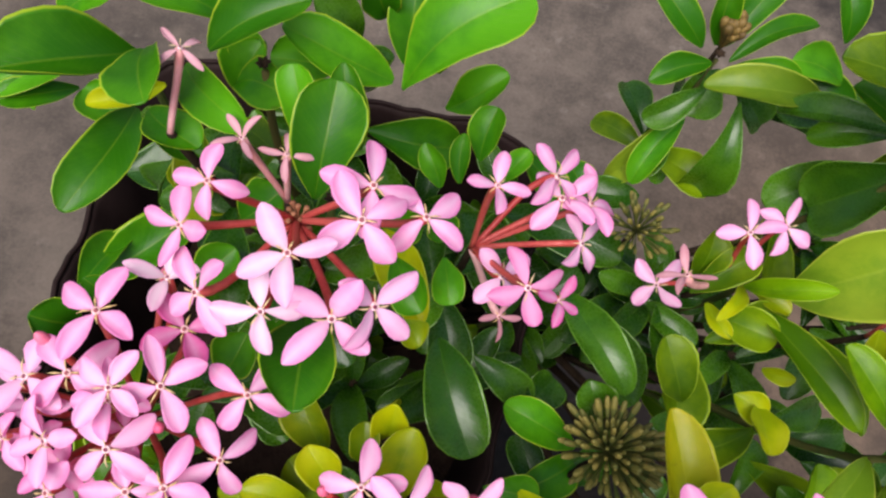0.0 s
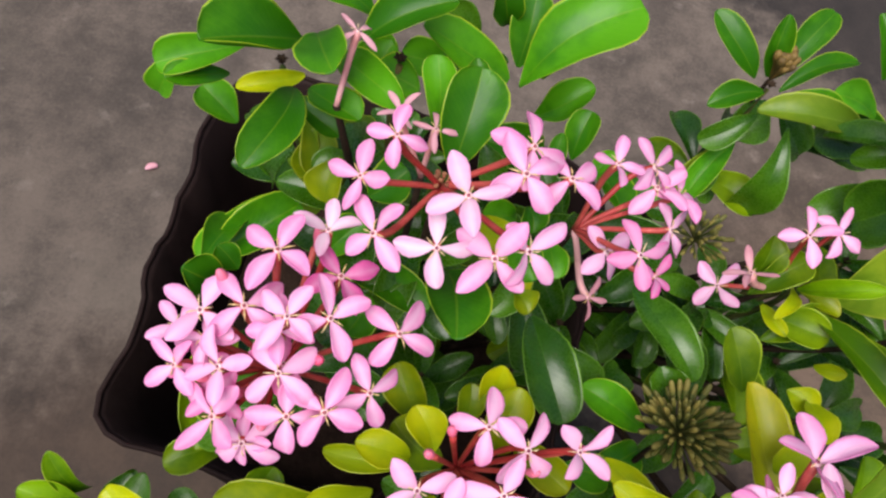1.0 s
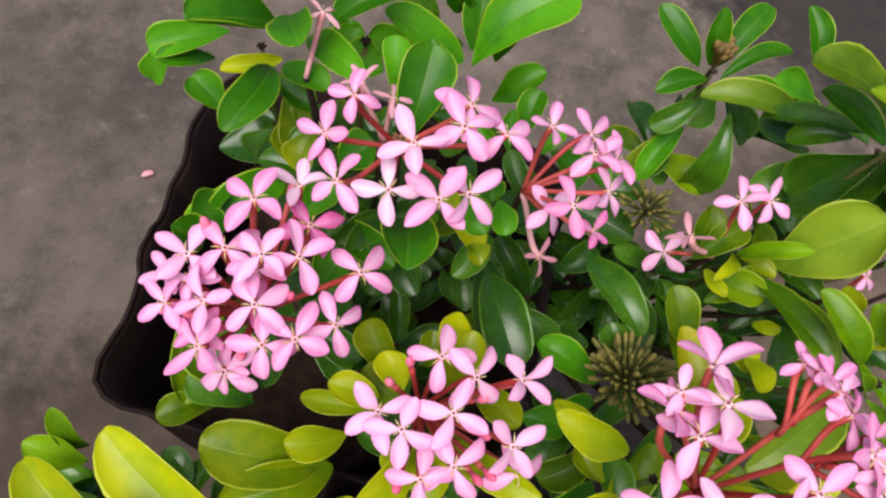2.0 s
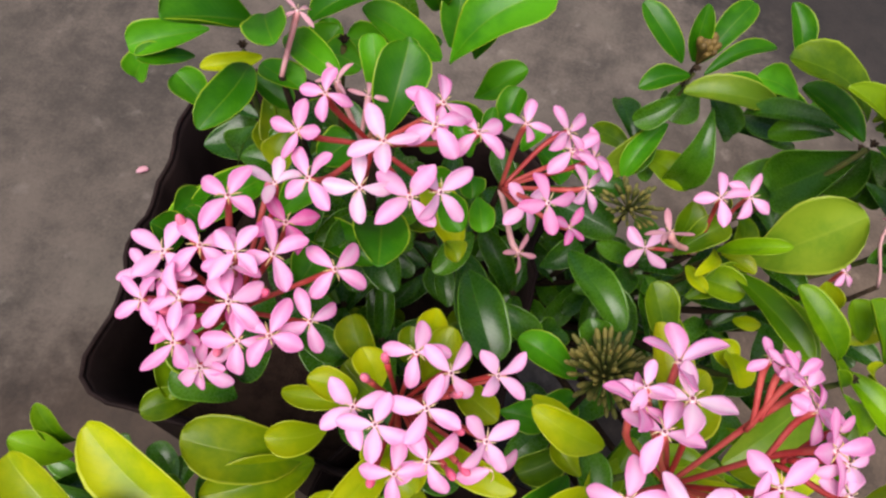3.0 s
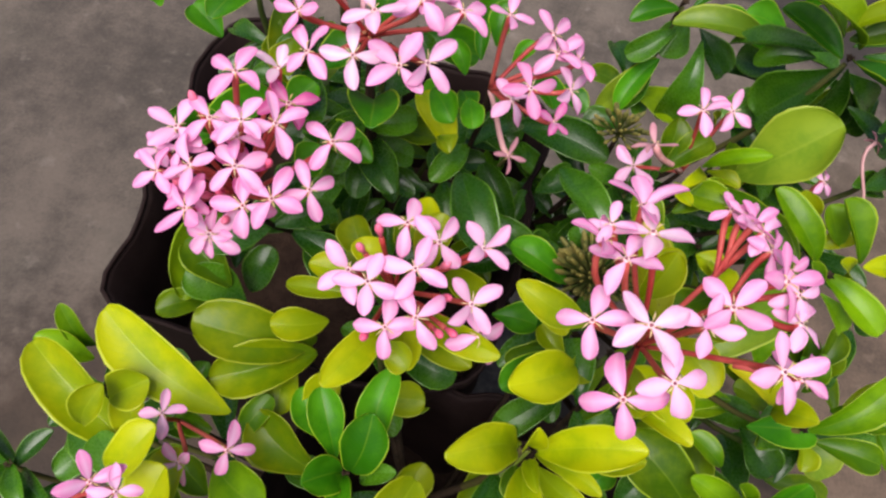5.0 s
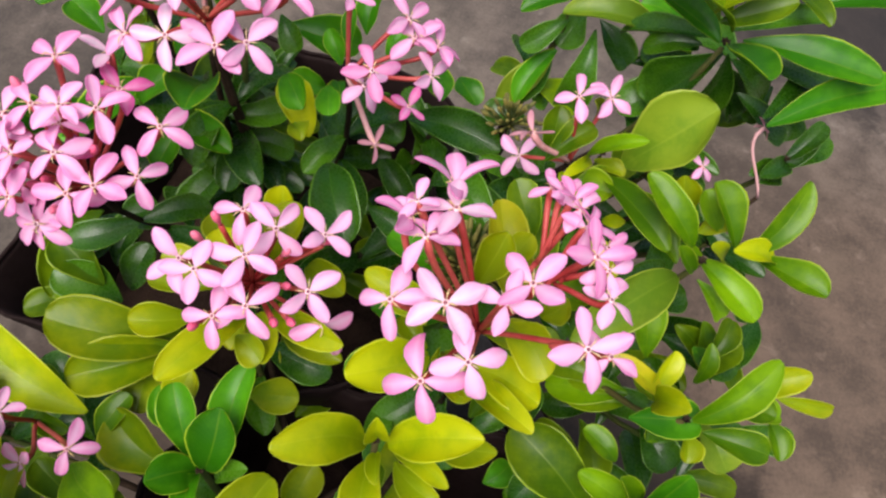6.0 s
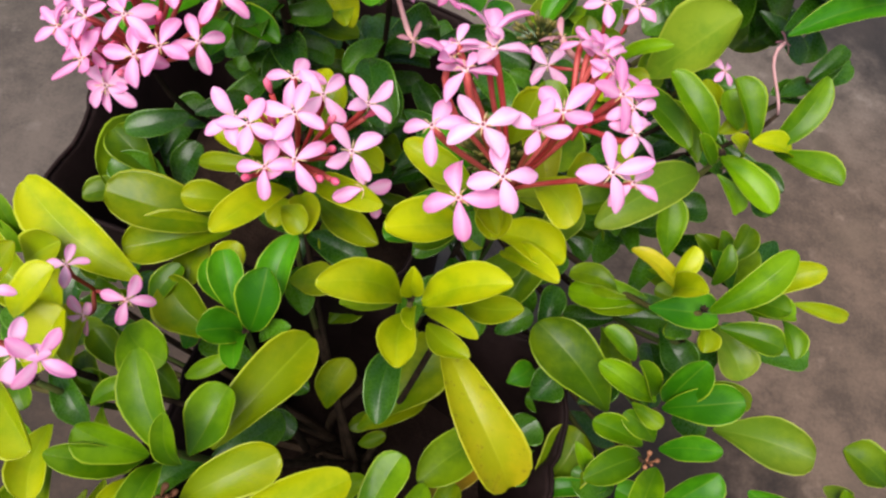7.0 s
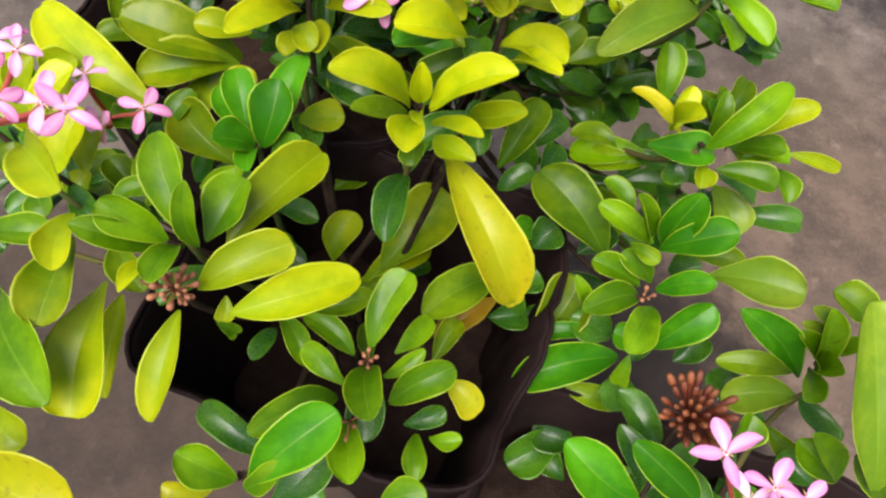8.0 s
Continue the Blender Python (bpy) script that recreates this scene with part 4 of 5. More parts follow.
sprig = shoot(right, (181.7, 144.2, 500.0))
leaf(sprig, (178.1, 144.7, 484.0), (132.6, 98.6, 486.0), 21.9, PALE)
leaf(sprig, (203.5, 154.7, 500.0), (218.0, 180.1, 528.0), 14.1, FRESH)
leaf(sprig, (207.6, 155.8, 498.0), (232.7, 135.5, 510.5), 15.1, FRESH)
leaf(sprig, (215.2, 153.0, 500.0), (192.2, 147.2, 511.0), 11.0, LIME)
leaf(sprig, (197.5, 155.7, 500.0), (179.2, 173.9, 520.0), 15.3, FRESH)
leaf(sprig, (180.3, 154.9, 495.0), (151.7, 176.3, 512.7), 15.4, FRESH)
leaf(sprig, (184.5, 152.6, 490.0), (212.6, 128.0, 489.1), 15.7, FRESH)
leaf(sprig, (184.9, 141.4, 490.0), (200.5, 129.9, 480.0), 10.4, FRESH)
leaf(sprig, (181.2, 142.3, 495.0), (166.7, 140.2, 515.0), 7.6, FRESH)
leaf(sprig, (192.3, 166.3, 495.0), (181.5, 180.8, 505.0), 15.8, FRESH)
leaf(sprig, (180.1, 159.2, 490.0), (178.0, 142.3, 500.0), 9.6, FRESH)
leaf(sprig, (193.7, 151.2, 495.0), (182.9, 147.1, 510.0), 8.4, LIME)
leaf(sprig, (184.1, 166.8, 490.0), (197.7, 174.5, 500.0), 11.8, LIME)
leaf(sprig, (177.6, 180.8, 480.0), (173.0, 189.9, 500.0), 15.0, LIME)
leaf(sprig, (208.7, 145.0, 480.0), (213.9, 131.6, 480.0), 13.1, DARK)

sprig = shoot(right, (138.2, 214.6, 470.0))
leaf(sprig, (139.1, 197.9, 475.0), (171.1, 152.3, 490.0), 15.1, FRESH)
leaf(sprig, (132.3, 211.5, 470.0), (119.1, 187.0, 480.0), 6.7, LIME)
leaf(sprig, (118.4, 197.6, 470.0), (127.3, 182.4, 475.0), 7.2, LIME)
leaf(sprig, (129.2, 204.1, 480.0), (152.2, 198.2, 508.4), 8.9, FRESH)
leaf(sprig, (109.9, 204.3, 475.0), (109.4, 217.7, 496.8), 15.7, GREEN)
leaf(sprig, (109.1, 198.4, 475.0), (129.8, 215.1, 490.0), 15.2, GREEN)
leaf(sprig, (130.1, 228.2, 480.0), (125.8, 223.1, 500.0), 8.1, LIME)
leaf(sprig, (133.9, 206.4, 475.0), (149.1, 196.5, 480.0), 9.2, LIME)
leaf(sprig, (137.1, 164.4, 460.0), (149.9, 156.9, 460.0), 13.8, LIME)
leaf(sprig, (110.9, 153.8, 470.0), (95.4, 172.8, 490.0), 17.8, GREEN)
leaf(sprig, (117.2, 182.4, 450.0), (114.4, 142.4, 460.0), 20.6, GREEN)
leaf(sprig, (146.8, 162.4, 460.0), (147.4, 140.8, 470.0), 15.5, LIME)
leaf(sprig, (143.3, 174.4, 470.0), (152.1, 170.0, 480.0), 6.6, LIME)
leaf(sprig, (179.1, 158.5, 420.0), (203.1, 165.5, 430.0), 18.3, DARK)
leaf(sprig, (122.4, 194.2, 470.0), (144.5, 184.6, 480.0), 17.8, GREEN)
leaf(sprig, (67.1, 190.4, 455.0), (99.7, 153.4, 445.0), 18.8, DARK, 0.18)
leaf(sprig, (87.0, 143.1, 440.0), (77.8, 158.7, 455.0), 11.6, GREEN)
leaf(sprig, (120.7, 182.5, 465.0), (148.1, 197.6, 475.0), 15.0, GREEN)
leaf(sprig, (153.3, 193.9, 470.0), (178.4, 153.4, 480.0), 13.1, FRESH, 0.15)

sprig = shoot(right, (176.8, 247.6, 530.0))
leaf(sprig, (180.4, 251.7, 522.0), (156.6, 248.2, 478.0), 30.9, DARK, 0.06)
leaf(sprig, (183.3, 254.0, 520.0), (185.8, 259.4, 475.0), 20.2, DARK)
leaf(sprig, (176.2, 273.0, 505.0), (149.2, 276.4, 490.0), 13.3, DARK)
leaf(sprig, (178.6, 269.7, 515.0), (135.6, 285.2, 490.0), 14.5, DARK)
leaf(sprig, (180.2, 248.7, 530.0), (187.6, 207.0, 553.0), 18.9, VIVID, 0.04)
leaf(sprig, (168.4, 244.2, 545.0), (196.3, 247.6, 562.0), 13.4, GREEN, 0.02)
leaf(sprig, (163.6, 242.7, 550.0), (185.0, 242.4, 570.0), 11.3, LIME)
leaf(sprig, (176.3, 245.7, 540.0), (143.1, 243.0, 565.0), 13.3, GREEN)
leaf(sprig, (172.5, 257.1, 535.0), (124.2, 263.0, 555.0), 23.1, GREEN)
leaf(sprig, (177.3, 254.0, 525.0), (144.7, 273.7, 530.0), 16.3, VIVID)
leaf(sprig, (180.0, 258.4, 530.0), (224.4, 275.8, 535.0), 11.4, DARK)
leaf(sprig, (204.8, 277.1, 545.0), (217.3, 251.7, 550.0), 10.6, GREEN)
leaf(sprig, (188.1, 259.2, 525.0), (253.9, 248.4, 530.0), 19.1, VIVID, 0.08)
leaf(sprig, (199.7, 267.3, 510.0), (252.3, 269.2, 500.0), 25.0, DARK)
leaf(sprig, (210.0, 227.4, 505.0), (271.7, 257.9, 520.0), 18.9, VIVID, 0.05)
leaf(sprig, (210.6, 236.6, 500.0), (247.0, 291.0, 495.0), 21.8, DARK)
leaf(sprig, (201.8, 260.3, 490.0), (235.8, 250.0, 470.0), 13.7, DARK)
leaf(sprig, (193.9, 273.2, 500.0), (221.9, 271.4, 475.0), 20.7, DARK)
leaf(sprig, (192.1, 278.2, 490.0), (212.6, 270.6, 460.0), 19.7, DARK)
leaf(sprig, (239.4, 329.4, 500.0), (301.5, 353.4, 500.0), 23.8, VIVID)
leaf(sprig, (107.7, 297.1, 480.0), (84.3, 283.2, 465.0), 14.2, DARK)
leaf(sprig, (105.4, 298.6, 455.0), (78.5, 268.1, 430.0), 17.0, PALE)
leaf(sprig, (106.2, 292.6, 460.0), (89.0, 262.5, 440.0), 14.5, VIVID)
# pale tone puts the sky's light on these two into their colour
leaf(sprig, (147.9, 206.4, 475.0), (179.3, 214.9, 522.0), 33.8, PALE, 0.04)
leaf(sprig, (156.5, 297.1, 490.0), (102.3, 289.9, 490.0), 17.7, PALE)
leaf(sprig, (123.8, 294.5, 480.0), (119.8, 272.9, 430.0), 20.3, DARK, 0.3)
leaf(sprig, (180.9, 280.4, 470.0), (146.5, 255.5, 460.0), 23.3, DARK)
leaf(sprig, (174.2, 317.2, 500.0), (177.3, 321.4, 515.0), 12.6, VIVID)
leaf(sprig, (195.2, 327.4, 440.0), (160.8, 329.8, 440.0), 24.7, DARK)

sprig = shoot(right, (108.1, 307.1, 490.0))
leaf(sprig, (100.4, 310.0, 490.0), (69.5, 326.1, 510.0), 16.2, VIVID)
leaf(sprig, (109.9, 313.4, 490.0), (130.8, 347.1, 510.0), 15.0, VIVID)
leaf(sprig, (113.2, 305.8, 490.0), (148.8, 328.7, 500.0), 10.5, VIVID)
leaf(sprig, (105.4, 303.1, 490.0), (79.5, 289.7, 485.0), 12.6, VIVID)
leaf(sprig, (160.8, 321.1, 500.0), (147.0, 342.3, 520.0), 13.3, VIVID)
leaf(sprig, (118.7, 308.8, 485.0), (146.8, 305.6, 490.0), 10.9, VIVID)
leaf(sprig, (106.5, 313.1, 490.0), (101.1, 324.9, 520.0), 12.1, VIVID)

sprig = shoot(rear, (-61.3, 208.1, 555.0))
leaf(sprig, (-84.5, 179.3, 566.0), (-64.9, 168.4, 572.0), 12.4, VIVID)
leaf(sprig, (-90.8, 182.4, 560.0), (-93.9, 143.6, 568.7), 14.9, VIVID)
leaf(sprig, (-80.1, 196.4, 565.0), (-52.5, 174.7, 575.0), 12.5, VIVID)
leaf(sprig, (-84.1, 188.6, 582.0), (-72.5, 166.6, 594.0), 15.7, VIVID, 0.05)
leaf(sprig, (-92.4, 185.2, 550.0), (-73.8, 178.3, 545.4), 11.2, VIVID)
leaf(sprig, (-91.1, 194.3, 570.0), (-112.3, 168.6, 590.0), 22.0, VIVID)
leaf(sprig, (-72.2, 212.5, 570.0), (-95.5, 207.5, 580.0), 14.3, VIVID)
leaf(sprig, (-72.9, 200.0, 570.0), (-45.2, 213.7, 585.0), 14.6, VIVID)
leaf(sprig, (-22.1, 216.9, 550.0), (-55.6, 214.2, 570.0), 16.7, VIVID)
leaf(sprig, (-20.0, 224.1, 550.0), (-20.7, 242.3, 570.0), 15.8, VIVID)
leaf(sprig, (-18.2, 211.1, 555.0), (14.4, 232.4, 585.0), 23.8, VIVID)
leaf(sprig, (-5.5, 242.9, 500.0), (16.0, 251.0, 520.0), 16.3, VIVID)
leaf(sprig, (-34.1, 225.6, 500.0), (2.9, 232.2, 490.0), 21.1, VIVID)
leaf(sprig, (-73.3, 209.5, 540.0), (-52.2, 202.4, 550.0), 15.3, VIVID)
leaf(sprig, (-120.6, 195.1, 540.0), (-136.4, 179.6, 550.0), 10.7, VIVID)
leaf(sprig, (-100.2, 189.7, 500.0), (-76.6, 190.8, 490.0), 18.2, OLIVE)
leaf(sprig, (-38.2, 236.5, 540.0), (-52.1, 235.0, 560.0), 13.8, DARK)
leaf(sprig, (-69.6, 216.1, 540.0), (-72.2, 223.9, 550.0), 11.9, VIVID)

sprig = shoot(rear, (-32.1, 175.3, 540.0))
leaf(sprig, (-33.6, 166.1, 560.0), (-32.4, 191.8, 583.0), 20.3, VIVID)
leaf(sprig, (-42.5, 184.9, 555.0), (-47.6, 199.2, 574.5), 11.5, VIVID)
leaf(sprig, (-26.5, 189.8, 550.0), (-35.0, 206.2, 570.0), 11.4, VIVID)
leaf(sprig, (11.3, 211.9, 520.0), (13.4, 226.0, 535.0), 13.4, VIVID)
leaf(sprig, (6.1, 201.4, 520.0), (4.2, 216.0, 530.0), 7.2, VIVID)
leaf(sprig, (-0.5, 208.0, 500.0), (-9.5, 220.2, 510.0), 9.5, VIVID)
leaf(sprig, (21.6, 211.3, 510.0), (28.6, 221.1, 520.0), 8.4, VIVID)
leaf(sprig, (-103.1, 125.8, 515.0), (-111.4, 122.2, 530.3), 15.6, VIVID)
leaf(sprig, (-26.9, 132.4, 560.0), (-20.8, 105.8, 578.8), 18.0, VIVID)
leaf(sprig, (10.4, 150.5, 500.0), (29.7, 112.3, 500.0), 21.6, DARK)
leaf(sprig, (-9.0, 161.6, 540.0), (2.9, 146.4, 540.0), 12.4, VIVID)
leaf(sprig, (6.2, 169.1, 530.0), (10.9, 153.5, 530.0), 11.3, VIVID)
leaf(sprig, (27.2, 156.8, 460.0), (54.5, 142.8, 450.0), 14.9, DARK)
leaf(sprig, (58.9, 189.1, 470.0), (88.2, 150.7, 475.0), 17.8, DARK)
leaf(sprig, (74.1, 129.0, 460.0), (42.0, 138.4, 468.9), 15.8, VIVID)
leaf(sprig, (-2.2, 145.5, 530.0), (4.3, 138.2, 530.0), 9.2, OLIVE)
leaf(sprig, (107.5, 97.4, 505.0), (88.3, 139.2, 520.0), 18.6, YELLOW, 0.05)
leaf(sprig, (5.8, 95.0, 500.0), (9.3, 115.3, 520.0), 14.8, OLIVE)
leaf(sprig, (-5.8, 103.5, 500.0), (-7.3, 115.4, 510.0), 10.1, OLIVE)
leaf(sprig, (-8.5, 90.1, 480.0), (-30.6, 100.0, 490.0), 17.2, OLIVE)
leaf(sprig, (-20.1, 105.0, 470.0), (-34.4, 125.0, 480.0), 16.5, OLIVE)
leaf(sprig, (-60.1, 166.5, 530.0), (-48.4, 175.1, 540.0), 16.7, VIVID)
leaf(sprig, (-69.9, 143.8, 520.0), (-59.0, 156.8, 530.0), 13.3, VIVID)
leaf(sprig, (-119.6, 141.0, 490.0), (-118.3, 171.5, 470.0), 16.7, VIVID)
leaf(sprig, (-102.5, 137.8, 500.0), (-110.0, 141.3, 510.0), 10.7, VIVID)
leaf(sprig, (-55.3, 120.6, 510.0), (-49.9, 133.1, 520.0), 15.4, VIVID)
leaf(sprig, (-55.0, 132.4, 500.0), (-64.3, 118.3, 500.0), 16.4, DARK)
leaf(sprig, (78.0, 141.4, 470.0), (71.3, 151.9, 480.0), 16.1, DARK)
leaf(sprig, (33.9, 252.9, 460.0), (48.9, 226.2, 470.0), 17.9, VIVID)
leaf(sprig, (53.7, 263.4, 450.0), (67.3, 245.5, 450.0), 16.5, VIVID)
leaf(sprig, (55.0, 108.9, 440.0), (79.4, 125.7, 440.0), 17.6, VIVID)
leaf(sprig, (97.5, 262.3, 430.0), (71.5, 258.9, 430.0), 17.7, DARK)
leaf(sprig, (-111.6, 186.0, 470.0), (-128.6, 151.0, 460.0), 18.2, VIVID)
leaf(sprig, (-99.7, 195.1, 500.0), (-109.4, 189.8, 480.0), 14.9, DARK)
leaf(sprig, (-89.7, 196.2, 520.0), (-87.2, 182.4, 500.0), 13.8, OLIVE)
leaf(sprig, (-64.2, 150.4, 500.0), (-28.6, 137.4, 510.0), 15.8, VIVID)
leaf(sprig, (-17.5, 181.8, 510.0), (3.7, 147.9, 520.0), 15.6, LIME)
leaf(sprig, (-3.6, 192.3, 500.0), (-17.5, 181.8, 510.0), 13.8, VIVID)
leaf(sprig, (0.7, 197.6, 500.0), (5.1, 186.1, 500.0), 12.4, VIVID)
leaf(sprig, (10.8, 217.8, 460.0), (33.8, 201.0, 460.0), 21.9, DARK)
leaf(sprig, (29.5, 232.8, 440.0), (87.0, 218.2, 450.0), 23.1, DARK)
leaf(sprig, (-0.5, 195.9, 420.0), (7.6, 166.2, 420.0), 22.9, DARK)
leaf(sprig, (52.2, 197.3, 430.0), (70.6, 212.3, 440.0), 16.3, DARK)
leaf(sprig, (51.8, 140.0, 450.0), (63.2, 157.3, 450.0), 17.5, DARK)
leaf(sprig, (41.8, 107.6, 450.0), (64.5, 107.9, 450.0), 16.5, VIVID)
leaf(sprig, (65.7, 75.6, 500.0), (47.1, 52.1, 510.0), 15.5, VIVID)
leaf(sprig, (-45.8, 191.0, 440.0), (-32.6, 212.1, 440.0), 19.7, DARK)
leaf(sprig, (-89.6, 120.9, 450.0), (-73.8, 132.8, 450.0), 18.0, DARK)

sprig = shoot(rear, (-108.0, 213.2, 530.0))
leaf(sprig, (-115.3, 202.3, 550.0), (-141.8, 184.3, 550.0), 14.3, VIVID)
leaf(sprig, (-95.0, 203.3, 540.0), (-116.6, 189.9, 540.0), 7.9, LIME)
leaf(sprig, (-136.5, 218.8, 470.0), (-155.1, 227.4, 480.0), 17.7, VIVID)
leaf(sprig, (-134.7, 202.2, 460.0), (-107.1, 214.8, 460.0), 26.3, DARK)
leaf(sprig, (-126.3, 149.3, 470.0), (-93.0, 181.9, 480.0), 21.2, VIVID)
leaf(sprig, (-94.2, 208.1, 520.0), (-83.0, 178.8, 510.0), 14.7, OLIVE)
leaf(sprig, (-74.1, 179.3, 530.0), (-76.7, 164.6, 520.0), 14.5, OLIVE)
leaf(sprig, (-151.7, 216.4, 520.0), (-161.3, 204.8, 500.0), 13.5, VIVID)
leaf(sprig, (-28.0, 233.1, 560.0), (-33.2, 231.9, 580.0), 12.7, VIVID)
leaf(sprig, (-9.1, 230.5, 540.0), (-10.7, 247.1, 560.0), 17.7, VIVID)
leaf(sprig, (-39.1, 224.6, 540.0), (-62.4, 215.6, 550.0), 15.6, VIVID)
leaf(sprig, (-35.0, 223.1, 530.0), (-24.2, 226.2, 550.0), 13.8, DARK)
leaf(sprig, (-73.4, 210.3, 530.0), (-65.9, 221.2, 550.0), 16.8, VIVID)
leaf(sprig, (-123.6, 205.7, 560.0), (-106.4, 215.0, 570.0), 15.7, VIVID)
leaf(sprig, (-69.6, 185.5, 520.0), (-84.0, 175.2, 520.0), 12.2, DARK)
leaf(sprig, (-26.0, 202.7, 530.0), (-15.4, 192.6, 520.0), 11.8, DARK)

sprig = shoot(right, (185.3, 24.0, 370.0))
leaf(sprig, (158.6, 51.8, 380.0), (173.0, 69.7, 390.0), 19.8, DARK)
leaf(sprig, (211.1, 56.2, 380.0), (226.5, 59.4, 390.0), 20.3, DARK)
leaf(sprig, (189.6, 15.1, 360.0), (163.4, 17.7, 370.0), 23.0, DARK)
leaf(sprig, (195.8, 104.7, 390.0), (214.8, 82.4, 390.0), 20.8, DARK)
leaf(sprig, (132.8, 47.9, 380.0), (143.1, 60.6, 390.0), 20.7, DARK)
leaf(sprig, (226.2, 11.4, 360.0), (237.1, 28.3, 370.0), 20.5, DARK)
leaf(sprig, (193.5, -30.4, 290.0), (165.9, -27.6, 290.0), 24.0, DARK)
leaf(sprig, (212.4, -9.8, 350.0), (187.4, -16.3, 360.0), 19.9, DARK)
leaf(sprig, (127.4, 26.2, 360.0), (139.7, 40.0, 370.0), 21.1, DARK)
leaf(sprig, (225.9, 114.0, 390.0), (201.9, 108.0, 400.0), 17.7, DARK)

sprig = shoot(right, (213.5, 299.7, 470.0))
leaf(sprig, (220.1, 307.1, 460.0), (207.4, 282.0, 440.0), 32.0, GREEN)
leaf(sprig, (210.1, 305.0, 470.0), (190.9, 333.3, 460.0), 26.4, DARK)
leaf(sprig, (191.2, 319.6, 460.0), (158.1, 326.5, 460.0), 22.2, VIVID)
leaf(sprig, (178.0, 325.0, 470.0), (147.8, 323.7, 480.0), 19.3, VIVID)
leaf(sprig, (117.8, 317.5, 470.0), (106.6, 295.0, 460.0), 22.3, DARK)
leaf(sprig, (128.9, 325.6, 460.0), (154.3, 313.4, 440.0), 22.0, DARK)
leaf(sprig, (158.3, 327.3, 430.0), (197.0, 330.9, 430.0), 29.2, DARK)
leaf(sprig, (226.8, 281.3, 480.0), (215.0, 277.5, 460.0), 26.1, DARK)
leaf(sprig, (242.9, 282.6, 470.0), (241.6, 262.6, 460.0), 16.6, DARK)

head = flower_head(rear, (-73.0, 102.0, 515.0), 4)
single_bud(head, (-89.9, 112.8, 564.1))
single_bud(head, (-55.2, 97.5, 556.3))
single_bud(head, (-67.8, 77.1, 539.4))
single_bud(head, (-89.5, 85.7, 545.1))
single_bud(head, (-87.7, 79.4, 541.4))
single_bud(head, (-77.8, 83.6, 543.7))
single_bud(head, (-68.1, 139.3, 555.6))
single_bud(head, (-71.9, 85.1, 547.0))
floret(head, (-74.2, 119.9, 572.0), (0.11, 0.07, 0.99), 21, 12.9)
floret(head, (-79.9, 105.3, 561.5), (0.17, -0.18, 0.97), 27, 12.9)
floret(head, (-66.4, 103.4, 567.9), (0.19, -0.08, 0.98), 26, 11.1)
floret(head, (-55.2, 106.5, 566.4), (0.29, -0.17, 0.94), -35, 12.5)
floret(head, (-35.8, 109.7, 559.4), (0.25, -0.27, 0.93), 11, 12.5)
floret(head, (-65.0, 89.9, 559.0), (0.09, -0.23, 0.97), 28, 12.3)
floret(head, (-72.4, 72.9, 535.6), (0.12, -0.62, 0.77), 22, 12.7)
floret(head, (-60.8, 81.3, 547.9), (0.16, -0.37, 0.92), -11, 13.2)
floret(head, (-50.3, 84.1, 553.3), (0.25, -0.41, 0.88), 7, 13.2)
floret(head, (-39.7, 93.3, 549.9), (0.28, -0.21, 0.94), 39, 12.0)
floret(head, (-81.4, 76.8, 543.3), (-0.25, -0.33, 0.91), 36, 13.1)
floret(head, (-82.4, 88.9, 553.4), (-0.47, -0.49, 0.73), -17, 11.9)
floret(head, (-57.1, 123.0, 557.2), (0.06, -0.11, 0.99), -43, 13.2, DEEP)
floret(head, (-93.0, 103.0, 554.0), (-0.24, -0.21, 0.95), 23, 13.2)
floret(head, (-96.7, 87.9, 545.1), (-0.39, -0.47, 0.79), -38, 10.6)
floret(head, (-89.9, 96.3, 550.6), (-0.34, 0.08, 0.94), -16, 9.4)
floret(head, (-68.3, 101.1, 560.1), (0.05, -0.23, 0.97), -8, 10.4)
floret(head, (-64.4, 134.4, 562.0), (-0.04, 0.11, 0.99), 3, 10.2, WHITE)
floret(head, (-81.9, 84.1, 540.6), (-0.07, -0.46, 0.89), 36, 9.8, DEEP)
floret(head, (-72.6, 73.1, 533.3), (0.06, -0.59, 0.80), -11, 9.8)
floret(head, (-103.0, 101.2, 538.0), (-0.42, -0.07, 0.91), 44, 10.1)
floret(head, (-66.5, 95.7, 547.2), (0.14, -0.14, 0.98), 80, 9.8, DEEP)
floret(head, (-88.5, 89.5, 541.1), (-0.19, -0.27, 0.94), 62, 9.8, DEEP)

head = flower_head(rear, (-35.4, 156.6, 565.0), 4)
floret(head, (-49.3, 147.6, 600.6), (-0.06, -0.22, 0.97), 1, 9.3)
floret(head, (-56.8, 140.9, 587.1), (-0.22, -0.36, 0.91), 10, 10.4)
floret(head, (-49.1, 126.8, 583.6), (-0.36, -0.33, 0.87), -33, 11.8)
floret(head, (-27.6, 135.0, 601.6), (-0.03, -0.25, 0.97), -27, 11.5, WHITE)
floret(head, (-31.9, 124.2, 590.5), (0.05, -0.54, 0.84), -19, 11.1, WHITE)
floret(head, (-16.6, 126.6, 588.3), (0.14, -0.52, 0.84), 27, 12.7)
floret(head, (-8.0, 131.9, 587.1), (0.36, -0.53, 0.77), 18, 12.6)
floret(head, (-14.4, 146.8, 599.8), (0.02, -0.23, 0.97), -43, 12.9)
floret(head, (-13.9, 155.5, 600.2), (0.16, -0.24, 0.96), -13, 12.1)
floret(head, (-0.9, 154.4, 591.8), (0.10, -0.15, 0.98), 27, 11.3)

